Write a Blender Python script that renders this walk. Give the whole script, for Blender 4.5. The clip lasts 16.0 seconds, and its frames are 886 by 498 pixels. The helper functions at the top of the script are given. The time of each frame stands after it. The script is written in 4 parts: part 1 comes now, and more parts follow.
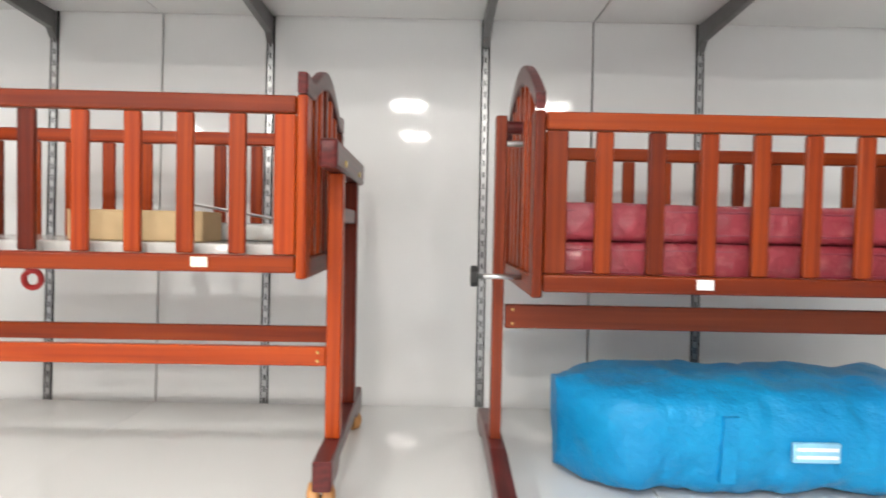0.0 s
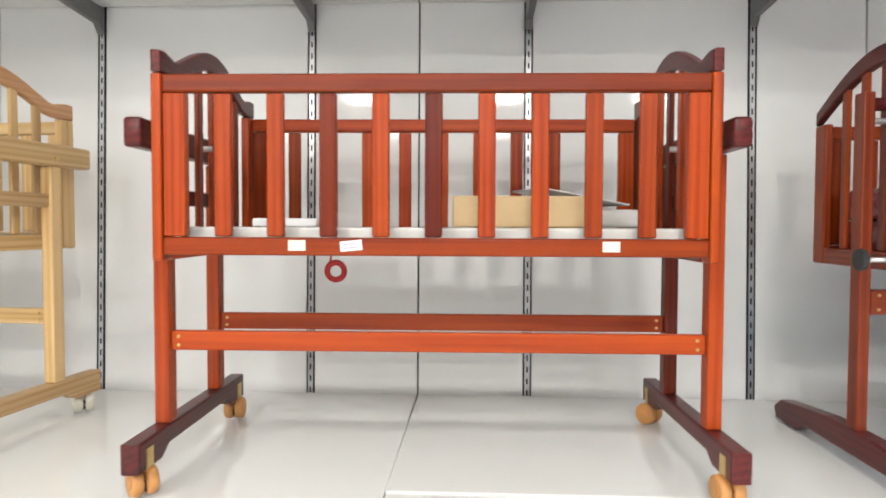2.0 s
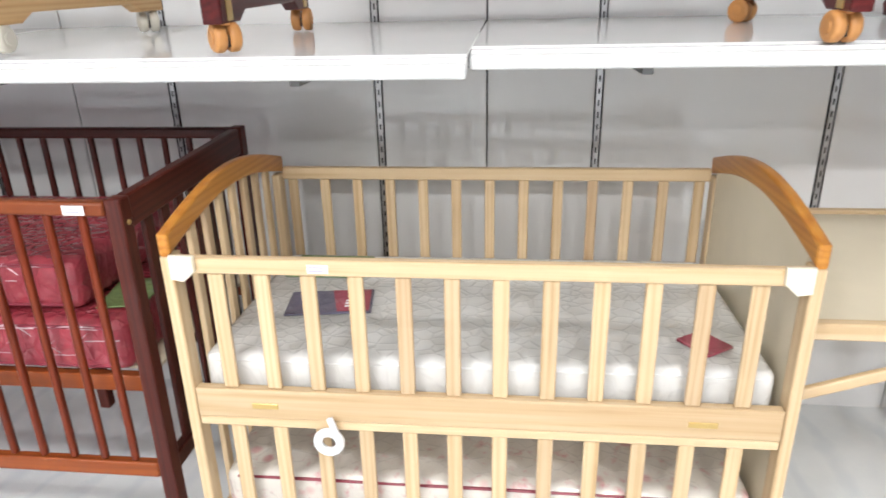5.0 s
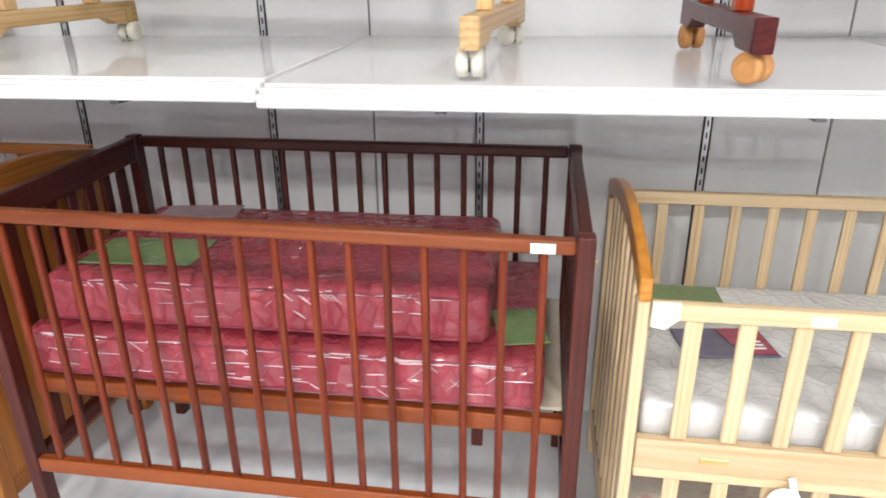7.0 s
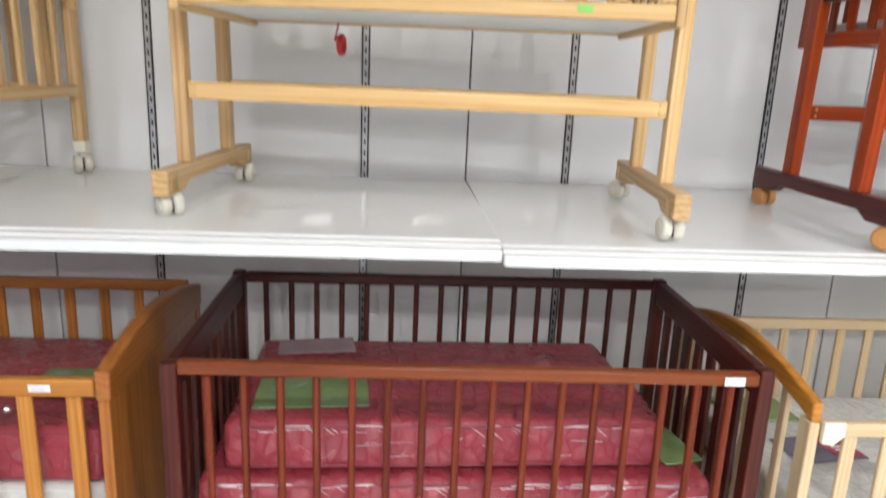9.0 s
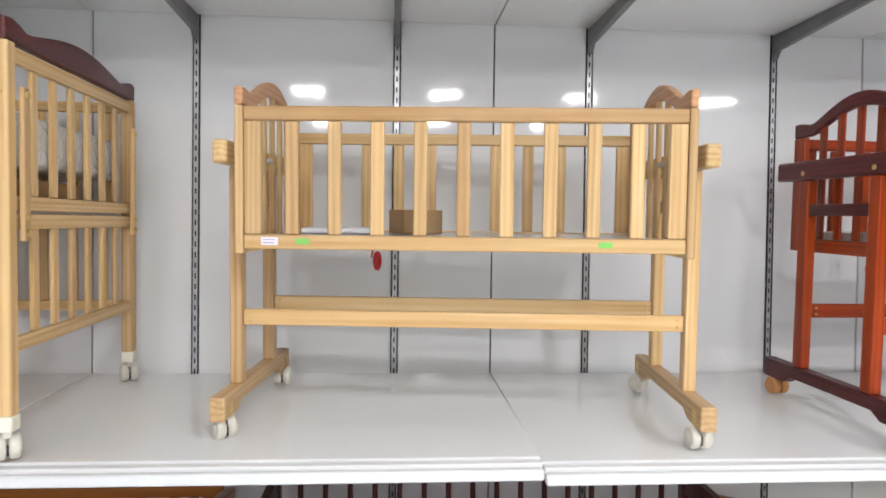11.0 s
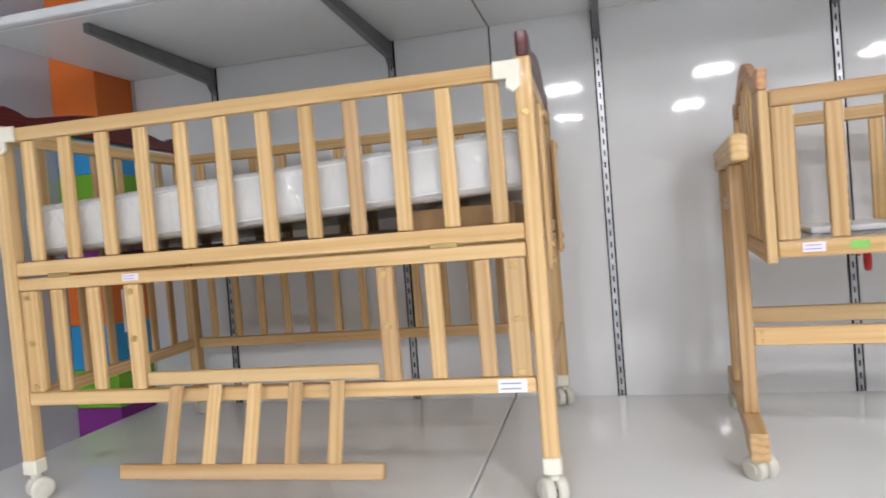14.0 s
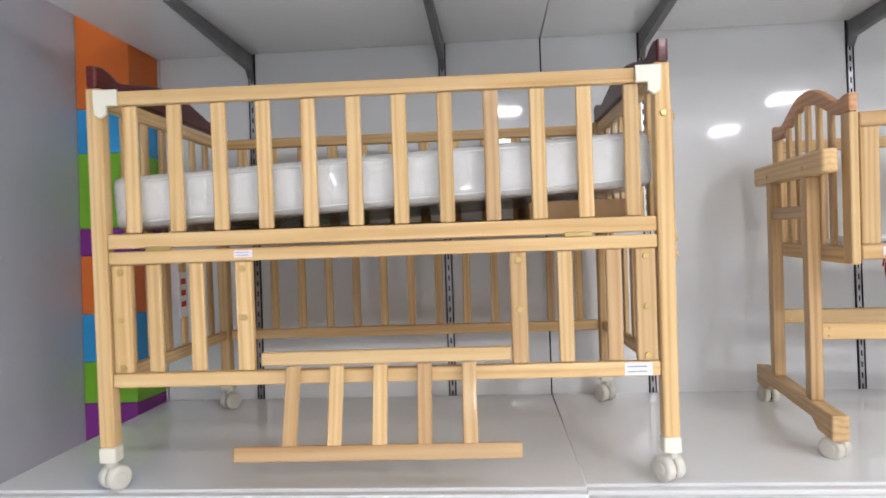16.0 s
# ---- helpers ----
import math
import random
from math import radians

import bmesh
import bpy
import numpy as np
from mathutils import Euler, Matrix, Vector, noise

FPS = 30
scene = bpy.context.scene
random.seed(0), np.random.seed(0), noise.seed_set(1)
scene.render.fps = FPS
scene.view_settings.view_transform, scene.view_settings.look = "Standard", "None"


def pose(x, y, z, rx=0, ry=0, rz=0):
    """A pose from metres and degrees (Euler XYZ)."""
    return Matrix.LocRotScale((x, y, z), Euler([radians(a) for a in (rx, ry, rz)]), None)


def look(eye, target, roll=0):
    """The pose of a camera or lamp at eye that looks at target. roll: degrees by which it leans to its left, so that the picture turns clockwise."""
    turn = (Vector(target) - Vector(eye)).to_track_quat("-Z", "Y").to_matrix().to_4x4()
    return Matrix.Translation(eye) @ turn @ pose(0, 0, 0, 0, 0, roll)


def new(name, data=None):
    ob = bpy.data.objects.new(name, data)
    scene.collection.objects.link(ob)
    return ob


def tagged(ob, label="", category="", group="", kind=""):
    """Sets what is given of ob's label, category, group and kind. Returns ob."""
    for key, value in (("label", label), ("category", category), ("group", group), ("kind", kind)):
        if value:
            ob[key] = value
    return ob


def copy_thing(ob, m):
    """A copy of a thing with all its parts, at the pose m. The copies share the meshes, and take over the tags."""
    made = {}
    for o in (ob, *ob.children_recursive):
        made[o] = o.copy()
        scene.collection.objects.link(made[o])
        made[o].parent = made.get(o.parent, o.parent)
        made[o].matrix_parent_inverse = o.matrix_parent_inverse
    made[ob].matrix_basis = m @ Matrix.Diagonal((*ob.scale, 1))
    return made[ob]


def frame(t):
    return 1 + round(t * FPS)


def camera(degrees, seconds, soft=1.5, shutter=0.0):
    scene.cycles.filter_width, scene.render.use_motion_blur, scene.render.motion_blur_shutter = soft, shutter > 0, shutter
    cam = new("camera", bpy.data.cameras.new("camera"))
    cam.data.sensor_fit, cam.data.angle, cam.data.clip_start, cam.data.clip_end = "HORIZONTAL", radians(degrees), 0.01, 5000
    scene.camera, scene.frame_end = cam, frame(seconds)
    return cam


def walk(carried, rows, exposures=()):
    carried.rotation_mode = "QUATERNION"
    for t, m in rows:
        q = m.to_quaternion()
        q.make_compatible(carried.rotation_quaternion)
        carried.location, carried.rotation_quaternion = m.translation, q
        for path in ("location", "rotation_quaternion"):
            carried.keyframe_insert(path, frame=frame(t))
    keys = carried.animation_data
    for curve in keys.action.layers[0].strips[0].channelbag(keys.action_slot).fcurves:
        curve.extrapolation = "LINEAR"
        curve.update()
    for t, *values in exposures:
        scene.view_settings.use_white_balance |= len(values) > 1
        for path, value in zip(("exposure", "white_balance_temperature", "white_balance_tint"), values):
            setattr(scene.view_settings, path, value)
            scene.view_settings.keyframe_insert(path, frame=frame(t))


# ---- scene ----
cam = camera(67.8, 16.0, soft=1.6, shutter=0.3)
PATH = [
    (0, (0.779, -1.84, 1.572), (0.792, 0.16, 1.577), 1.1),
    (0.5, (0.678, -1.78, 1.585), (0.453, 0.207, 1.627), -0.8),
    (1, (0.493, -1.706, 1.582), (0.185, 0.27, 1.627), -0.8),
    (1.5, (0.312, -1.743, 1.566), (0.163, 0.251, 1.585), -1.0),
    (2, (0.156, -1.817, 1.543), (0.059, 0.18, 1.539), 0.3),
    (2.2, (0.122, -1.823, 1.54), (0.001, 0.173, 1.515), -0.0),
    (2.5, (0.121, -1.815, 1.53), (0.041, 0.183, 1.514), 0.8),
    (3, (0.132, -1.826, 1.427), (0.084, 0.17, 1.304), 1.8),
    (3.5, (0.122, -1.849, 1.287), (0.059, 0.119, 0.938), -0.1),
    (4, (0.131, -1.866, 1.237), (0.04, 0.052, 0.679), -0.5),
    (4.2, (0.13, -1.874, 1.192), (0.062, 0.012, 0.53), 0.0),
    (6.3, (-0.366, -1.752, 1.2), (-0.88, 0.045, 0.488), -3.4),
    (6.5, (-0.486, -1.753, 1.231), (-0.964, 0.053, 0.517), -2.1),
    (7, (-0.726, -1.812, 1.255), (-1.01, 0.027, 0.521), -0.5),
    (7.5, (-0.943, -1.861, 1.266), (-1.19, -0.031, 0.497), 1.8),
    (8, (-1.13, -1.794, 1.271), (-1.385, 0.023, 0.477), -1.5),
    (8.5, (-1.245, -1.839, 1.28), (-1.078, 0.052, 0.652), 4.1),
    (9, (-1.401, -1.954, 1.383), (-1.259, -0.011, 0.929), 2.4),
    (9.5, (-1.45, -2.011, 1.48), (-1.285, -0.02, 1.387), 1.3),
    (9.7, (-1.439, -2.009, 1.503), (-1.241, -0.019, 1.461), 1.0),
    (11.8, (-1.533, -2.049, 1.565), (-1.548, -0.049, 1.527), -0.1),
    (12, (-1.509, -2.027, 1.56), (-1.681, -0.035, 1.505), 0.1),
    (12.5, (-1.633, -1.966, 1.559), (-1.967, 0.004, 1.458), -0.6),
    (13, (-1.764, -1.874, 1.589), (-2.173, 0.083, 1.541), -1.1),
    (13.5, (-1.911, -1.852, 1.583), (-2.451, 0.073, 1.504), -0.7),
    (14, (-2.12, -1.905, 1.607), (-2.594, 0.038, 1.584), -4.4),
    (14.5, (-2.286, -1.921, 1.588), (-2.802, 0.011, 1.615), -0.5),
    (15, (-2.407, -1.896, 1.592), (-2.953, 0.027, 1.657), -0.5),
    (15.5, (-2.468, -1.917, 1.597), (-2.741, 0.063, 1.654), -2.3),
    (16, (-2.563, -2.016, 1.568), (-2.714, -0.021, 1.587), -1.9),
]
walk(cam, [(t, look(e, g, r)) for t, e, g, r in PATH],
     [(0, 0.10, 6750, 10), (1, 0.10, 6750, 8), (2, 0.12, 6700, 8), (3.5, -0.14, 6550, 8), (4.2, -0.06, 6350, 11),
      (6.5, 0.30, 6350, 11), (7, 0.20, 6350, 11), (8, 0.31, 6550, 11), (9, -0.12, 6350, 10), (12, -0.20, 6250, 13),
      (13.5, -0.22, 6200, 13), (16, -0.12, 6150, 13)])

# ---- light: a shop ceiling with square downlights ----
world = bpy.data.worlds.new("shop_air")
scene.world = world
world.use_nodes = True
world.node_tree.nodes["Background"].inputs[0].default_value = (0.9, 0.95, 1.0, 1)
world.node_tree.nodes["Background"].inputs[1].default_value = 0.05
CEIL = 3.05
LAMPS = [(-1.2, -2.9), (0.6, -2.9),
         (-2.4, -4.85), (-1.0, -4.85), (0.45, -4.85), (1.9, -4.85),
         (-2.45, -6.7), (-1.0, -6.7), (0.45, -6.7)]
LAMP_W = 69.0

# ---- materials ----


def mat_base(name, rough=0.5, metal=0.0, coat=0.0):
    m = bpy.data.materials.new(name)
    m.use_nodes = True
    p = m.node_tree.nodes["Principled BSDF"]
    p.inputs["Roughness"].default_value = rough
    p.inputs["Metallic"].default_value = metal
    p.inputs["Coat Weight"].default_value = coat
    p.inputs["Coat Roughness"].default_value = 0.08
    return m, m.node_tree, p


def ramp_node(nt, fac, stops):
    r = nt.nodes.new("ShaderNodeValToRGB")
    el = r.color_ramp.elements
    while len(el) < len(stops):
        el.new(0.5)
    for e, (pos, col) in zip(el, stops):
        e.position, e.color = pos, (*col, 1)
    nt.links.new(fac, r.inputs[0])
    return r.outputs[0]


def mix_node(nt, kind, fac, a, b):
    n = nt.nodes.new("ShaderNodeMix")
    n.data_type, n.blend_type = "RGBA", kind
    for sock, v in ((n.inputs[0], fac), (n.inputs[6], a), (n.inputs[7], b)):
        if isinstance(v, (int, float)):
            sock.default_value = v
        elif isinstance(v, tuple):
            sock.default_value = (*v, 1)
        else:
            nt.links.new(v, sock)
    return n.outputs[2]


def noise_node(nt, vec, scale, detail=3.0, rough=0.55):
    n = nt.nodes.new("ShaderNodeTexNoise")
    n.inputs["Scale"].default_value, n.inputs["Detail"].default_value, n.inputs["Roughness"].default_value = scale, detail, rough
    if vec is not None:
        nt.links.new(vec, n.inputs["Vector"])
    return n.outputs["Fac"]


def bump_node(nt, p, height, strength, dist=0.002, coat=False):
    b = nt.nodes.new("ShaderNodeBump")
    b.inputs["Strength"].default_value, b.inputs["Distance"].default_value = strength, dist
    nt.links.new(height, b.inputs["Height"])
    nt.links.new(b.outputs[0], p.inputs["Normal"])
    if coat:
        nt.links.new(b.outputs[0], p.inputs["Coat Normal"])


def local_coords(nt, stretch=(1, 1, 1), per_object=True):
    tc = nt.nodes.new("ShaderNodeTexCoord")
    mp = nt.nodes.new("ShaderNodeMapping")
    mp.inputs["Scale"].default_value = stretch
    nt.links.new(tc.outputs["Object"], mp.inputs[0])
    info = nt.nodes.new("ShaderNodeObjectInfo")
    if per_object:
        mul = nt.nodes.new("ShaderNodeMath")
        mul.operation = "MULTIPLY"
        mul.inputs[1].default_value = 37.0
        nt.links.new(info.outputs["Random"], mul.inputs[0])
        nt.links.new(mul.outputs[0], mp.inputs["Location"])
    return mp.outputs[0], info.outputs["Random"]


WOODS = {  # light, mid, dark grain, roughness, coat, tone spread between pieces
    "cherry": ((0.40, 0.060, 0.006), (0.30, 0.036, 0.004), (0.165, 0.015, 0.004), 0.34, 0.0, 0.70),
    "mahogany": ((0.12, 0.016, 0.014), (0.082, 0.010, 0.010), (0.042, 0.006, 0.007), 0.32, 0.1, 0.35),
    "pine": ((0.75, 0.535, 0.275), (0.67, 0.435, 0.19), (0.48, 0.265, 0.085), 0.42, 0.15, 0.24),
    "pale_pine": ((0.70, 0.545, 0.34), (0.64, 0.465, 0.27), (0.50, 0.325, 0.16), 0.42, 0.15, 0.16),
    "honey": ((0.58, 0.26, 0.045), (0.50, 0.195, 0.027), (0.36, 0.125, 0.016), 0.30, 0.25, 0.12),
    "walnut": ((0.095, 0.018, 0.011), (0.065, 0.012, 0.008), (0.032, 0.006, 0.005), 0.34, 0.05, 0.30),
    "rosewood": ((0.20, 0.034, 0.010), (0.145, 0.022, 0.007), (0.07, 0.011, 0.005), 0.34, 0.0, 0.3),
    "teak": ((0.30, 0.075, 0.017), (0.23, 0.050, 0.012), (0.12, 0.027, 0.008), 0.32, 0.1, 0.3),
    "amber": ((0.46, 0.175, 0.035), (0.37, 0.125, 0.023), (0.24, 0.072, 0.012), 0.30, 0.2, 0.2),
    "dark_cherry": ((0.29, 0.046, 0.006), (0.215, 0.028, 0.004), (0.12, 0.012, 0.004), 0.34, 0.0, 0.45),
    "redbrown": ((0.22, 0.040, 0.013), (0.165, 0.026, 0.009), (0.085, 0.013, 0.006), 0.34, 0.0, 0.3),
    "beech": ((0.70, 0.40, 0.22), (0.62, 0.33, 0.16), (0.48, 0.23, 0.10), 0.45, 0.1, 0.12),
}
WOOD_CACHE = {}


def wood(kind, axis):
    if (kind, axis) in WOOD_CACHE:
        return WOOD_CACHE[kind, axis]
    light, mid, dark, rough, coat, spread = WOODS[kind]
    m, nt, p = mat_base("%s_wood_%s" % (kind, "xyz"[axis]), rough, 0, coat)
    p.inputs["Specular IOR Level"].default_value = 0.24
    stretch = [75.0, 75.0, 75.0]
    stretch[axis] = 1.8
    vec, rnd = local_coords(nt, tuple(stretch))
    grain = noise_node(nt, vec, 1.0, 4.0, 0.6)
    wide = [20.0, 20.0, 20.0]
    wide[axis] = 0.9
    vec2, rnd2 = local_coords(nt, tuple(wide))
    wave = nt.nodes.new("ShaderNodeTexWave")
    wave.bands_direction = "XYZ"[(axis + 1) % 3]
    wave.inputs["Scale"].default_value = 1.1
    wave.inputs["Distortion"].default_value = 6.0
    wave.inputs["Detail"].default_value = 2.0
    wave.inputs["Detail Scale"].default_value = 1.2
    nt.links.new(vec2, wave.inputs["Vector"])
    c1 = ramp_node(nt, grain, [(0.26, dark), (0.44, mid), (0.68, light)])
    c2 = ramp_node(nt, wave.outputs["Fac"], [(0.0, light), (0.6, mid), (0.95, dark)])
    c = mix_node(nt, "MIX", 0.36, c1, c2)
    low = (1 - spread, 1 - spread * 1.15, 1 - spread)
    tone = ramp_node(nt, rnd, [(0.0, low), (0.3, (1 - spread * 0.5,) * 3), (0.55, (1.0, 1.0, 1.0)), (1.0, (1 + spread * 0.25,) * 3)])
    c = mix_node(nt, "MULTIPLY", 1.0, c, tone)
    nt.links.new(c, p.inputs["Base Color"])
    bump_node(nt, p, grain, 0.12, 0.001)
    WOOD_CACHE[kind, axis] = m
    return m


def plain(name, col, rough=0.5, metal=0.0, coat=0.0, vary=0.12, scale=14.0, bump=0.08):
    m, nt, p = mat_base(name, rough, metal, coat)
    vec, rnd = local_coords(nt)
    n = noise_node(nt, vec, scale, 4.0)
    n2 = noise_node(nt, vec, scale * 9, 2.0)
    lo = tuple(max(0.0, c * (1 - vary)) for c in col)
    hi = tuple(min(1.0, c * (1 + vary)) for c in col)
    nt.links.new(ramp_node(nt, n, [(0.3, lo), (0.7, hi)]), p.inputs["Base Color"])
    if bump:
        bump_node(nt, p, n2, bump, 0.001)
    return m


def gloss_panel(name, col, rough, wobble):
    """Glossy white laminate: faint smears in colour and gloss, slight waviness."""
    m, nt, p = mat_base(name, rough)
    vec, rnd = local_coords(nt, per_object=False)
    n = noise_node(nt, vec, 1.6, 4.0)
    n2 = noise_node(nt, vec, 22.0, 3.0)
    lo = tuple(c * 0.95 for c in col)
    nt.links.new(ramp_node(nt, n, [(0.3, lo), (0.7, col)]), p.inputs["Base Color"])
    r = nt.nodes.new("ShaderNodeMapRange")
    r.inputs["To Min"].default_value, r.inputs["To Max"].default_value = rough * 0.7, rough * 1.5
    nt.links.new(n2, r.inputs[0])
    nt.links.new(r.outputs[0], p.inputs["Roughness"])
    bump_node(nt, p, noise_node(nt, vec, 2.5, 1.0), wobble, 0.01)
    return m


M_WALL = gloss_panel("white_laminate_wall", (0.80, 0.80, 0.79), 0.045, 0.05)
M_SHELF = gloss_panel("white_lacquer_shelf", (0.80, 0.805, 0.795), 0.030, 0.03)
M_LIP = plain("white_shelf_lip", (0.71, 0.72, 0.71), 0.3, vary=0.03)
M_SIDE = plain("grey_painted_wall", (0.44, 0.45, 0.485), 0.55, vary=0.05, scale=3.0)
M_CEIL = plain("ceiling_white", (0.78, 0.78, 0.77), 0.8, vary=0.04)
M_SEAM = plain("dark_joint", (0.03, 0.03, 0.03), 0.8)
M_STEEL = plain("zinc_steel", (0.50, 0.50, 0.50), 0.32, 0.9, vary=0.2)
M_SLOT = plain("slot_black", (0.012, 0.012, 0.012), 0.9)
M_BRACKET = plain("grey_bracket_steel", (0.17, 0.17, 0.17), 0.45, 0.3)
M_BRASS = plain("brass", (0.62, 0.45, 0.18), 0.3, 0.9)
M_CREAM = plain("cream_plastic", (0.80, 0.76, 0.62), 0.35, vary=0.04)
M_GREYWHEEL = plain("ivory_caster_plastic", (0.66, 0.63, 0.54), 0.35, vary=0.06)
M_TANWHEEL = plain("tan_caster_plastic", (0.52, 0.24, 0.075), 0.4, vary=0.1)
M_BLACK = plain("black_rubber", (0.02, 0.02, 0.02), 0.6)
M_WHITE = plain("white_paper", (0.85, 0.85, 0.86), 0.55, vary=0.03)
M_INK = plain("printed_ink", (0.35, 0.33, 0.45), 0.6)
M_TAG = plain("pinkish_price_label", (0.82, 0.74, 0.80), 0.5, vary=0.04)
M_GREENTAG = plain("green_sticker", (0.20, 0.55, 0.10), 0.5)
M_CARD = plain("brown_cardboard", (0.40, 0.25, 0.12), 0.8, vary=0.1)
M_CARDLIGHT = plain("tan_cardboard", (0.62, 0.45, 0.25), 0.8, vary=0.08)
M_RED = plain("red_cord", (0.50, 0.02, 0.02), 0.5)
M_BOARDBASE = plain("white_base_board", (0.76, 0.76, 0.72), 0.5, vary=0.05)
M_CREAMBOARD = plain("cream_board", (0.74, 0.66, 0.50), 0.35, vary=0.05, scale=5)
M_FLAP = plain("loose_wrapping_film", (0.40, 0.28, 0.30), 0.15, coat=0.6, vary=0.15)
# whitish colour for the painted highlights on the film
M_FILM_GLINT = plain("pale_film_glint", (0.72, 0.55, 0.57), 0.12, coat=1.0, vary=0.1)
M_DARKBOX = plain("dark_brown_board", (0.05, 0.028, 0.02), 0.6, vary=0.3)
COLS = {"orange": (0.72, 0.16, 0.02), "blue": (0.03, 0.30, 0.62), "green": (0.18, 0.44, 0.02), "purple": (0.20, 0.02, 0.22)}
M_COL = {k: plain("painted_" + k, v, 0.5, vary=0.06, scale=6) for k, v in COLS.items()}


def film_wrapped(name, a, b, c, scale, crease=0.5):
    """Printed mattress cloth, a faint woven figure, under clear creased plastic film."""
    m, nt, p = mat_base(name, 0.6, 0, 1.0)
    vec, rnd = local_coords(nt)
    vo = nt.nodes.new("ShaderNodeTexVoronoi")
    vo.inputs["Scale"].default_value = scale
    nt.links.new(vec, vo.inputs["Vector"])
    n = noise_node(nt, vec, scale * 2.2, 4.0, 0.65)
    fig = mix_node(nt, "MIX", 0.55, ramp_node(nt, vo.outputs["Distance"], [(0.10, c), (0.22, a), (0.40, b)]),
                   ramp_node(nt, n, [(0.40, a), (0.56, b), (0.72, c)]))
    wide = ramp_node(nt, noise_node(nt, vec, 5.0, 2.0), [(0.3, (0.82, 0.82, 0.82)), (0.7, (1.0, 1.0, 1.0))])
    nt.links.new(mix_node(nt, "MULTIPLY", 1.0, fig, wide), p.inputs["Base Color"])
    # creases: long taut folds along the mattress and short slanting crinkles
    vec3, rnd3 = local_coords(nt, (3.0, 9.0, 26.0))
    taut = noise_node(nt, vec3, 1.6, 2.0, 0.5)
    vec4, rnd4 = local_coords(nt, (20.0, 20.0, 13.0))
    ed = nt.nodes.new("ShaderNodeTexVoronoi")
    ed.feature = "DISTANCE_TO_EDGE"
    ed.inputs["Scale"].default_value = 1.5
    nt.links.new(vec4, ed.inputs["Vector"])
    fold = ramp_node(nt, ed.outputs["Distance"], [(0.0, (1.0, 1.0, 1.0)), (0.10, (0.15, 0.15, 0.15)), (0.4, (0.0, 0.0, 0.0))])
    height = mix_node(nt, "MIX", 0.45, taut, fold)
    bp = nt.nodes.new("ShaderNodeBump")
    bp.inputs["Strength"].default_value, bp.inputs["Distance"].default_value = crease, 0.026
    nt.links.new(height, bp.inputs["Height"])
    nt.links.new(bp.outputs[0], p.inputs["Coat Normal"])
    p.inputs["Coat IOR"].default_value = 1.55
    p.inputs["Coat Roughness"].default_value = 0.10
    return m


M_MAROON = film_wrapped("maroon_mattress_in_film", (0.37, 0.036, 0.056), (0.31, 0.026, 0.044), (0.47, 0.10, 0.10), 26, 1.0)
M_WHITEMAT = film_wrapped("white_mattress_in_film", (0.70, 0.69, 0.65), (0.72, 0.715, 0.69), (0.74, 0.735, 0.71), 10, 0.45)
M_FLORAL = film_wrapped("pale_floral_mattress", (0.74, 0.70, 0.62), (0.70, 0.66, 0.60), (0.60, 0.10, 0.14), 14, 0.3)
M_PICTURE = film_wrapped("green_picture_card", (0.22, 0.31, 0.11), (0.16, 0.25, 0.08), (0.38, 0.46, 0.46), 9, 0.15)
M_NAVY = film_wrapped("navy_card", (0.10, 0.10, 0.17), (0.14, 0.13, 0.20), (0.28, 0.26, 0.34), 12, 0.15)
M_REDCARD = film_wrapped("red_card", (0.42, 0.05, 0.09), (0.36, 0.04, 0.08), (0.55, 0.25, 0.28), 16, 0.15)


def blue_plastic():
    m, nt, p = mat_base("blue_nylon_bag", 0.38, 0, 0.08)
    p.inputs["Specular IOR Level"].default_value = 0.25
    vec, rnd = local_coords(nt)
    n = noise_node(nt, vec, 5.0, 5.0)
    nt.links.new(ramp_node(nt, n, [(0.3, (0.0, 0.20, 0.46)), (0.7, (0.0, 0.27, 0.55))]), p.inputs["Base Color"])
    bump_node(nt, p, noise_node(nt, vec, 17.0, 5.0, 0.62), 0.8, 0.014, coat=True)
    return m


def floor_stone():
    m, nt, p = mat_base("pale_veined_floor", 0.16)
    vec, rnd = local_coords(nt, per_object=False)
    n = noise_node(nt, vec, 3.0, 6.0, 0.65)
    wv = nt.nodes.new("ShaderNodeTexWave")
    wv.inputs["Scale"].default_value, wv.inputs["Distortion"].default_value, wv.inputs["Detail"].default_value = 2.2, 9.0, 3.0
    nt.links.new(vec, wv.inputs["Vector"])
    c = mix_node(nt, "MIX", 0.35, ramp_node(nt, n, [(0.3, (0.66, 0.70, 0.72)), (0.65, (0.80, 0.82, 0.82))]),
                 ramp_node(nt, wv.outputs["Fac"], [(0.0, (0.62, 0.66, 0.70)), (0.3, (0.81, 0.83, 0.83))]))
    nt.links.new(c, p.inputs["Base Color"])
    return m


M_BLUE = blue_plastic()
M_FLOOR = floor_stone()


def lamp_face():
    m, nt, p = mat_base("lamp_face", 0.4)
    p.inputs["Base Color"].default_value = (1, 1, 1, 1)
    p.inputs["Emission Color"].default_value = (1.0, 0.97, 0.93, 1)
    p.inputs["Emission Strength"].default_value = 9.0
    return m


M_LAMP = lamp_face()

# ---- building helpers ----
BOXES = {}


def to_mesh(name, bm, mat):
    me = bpy.data.meshes.new(name)
    bm.to_mesh(me)
    bm.free()
    if mat:
        me.materials.append(mat)
    return me


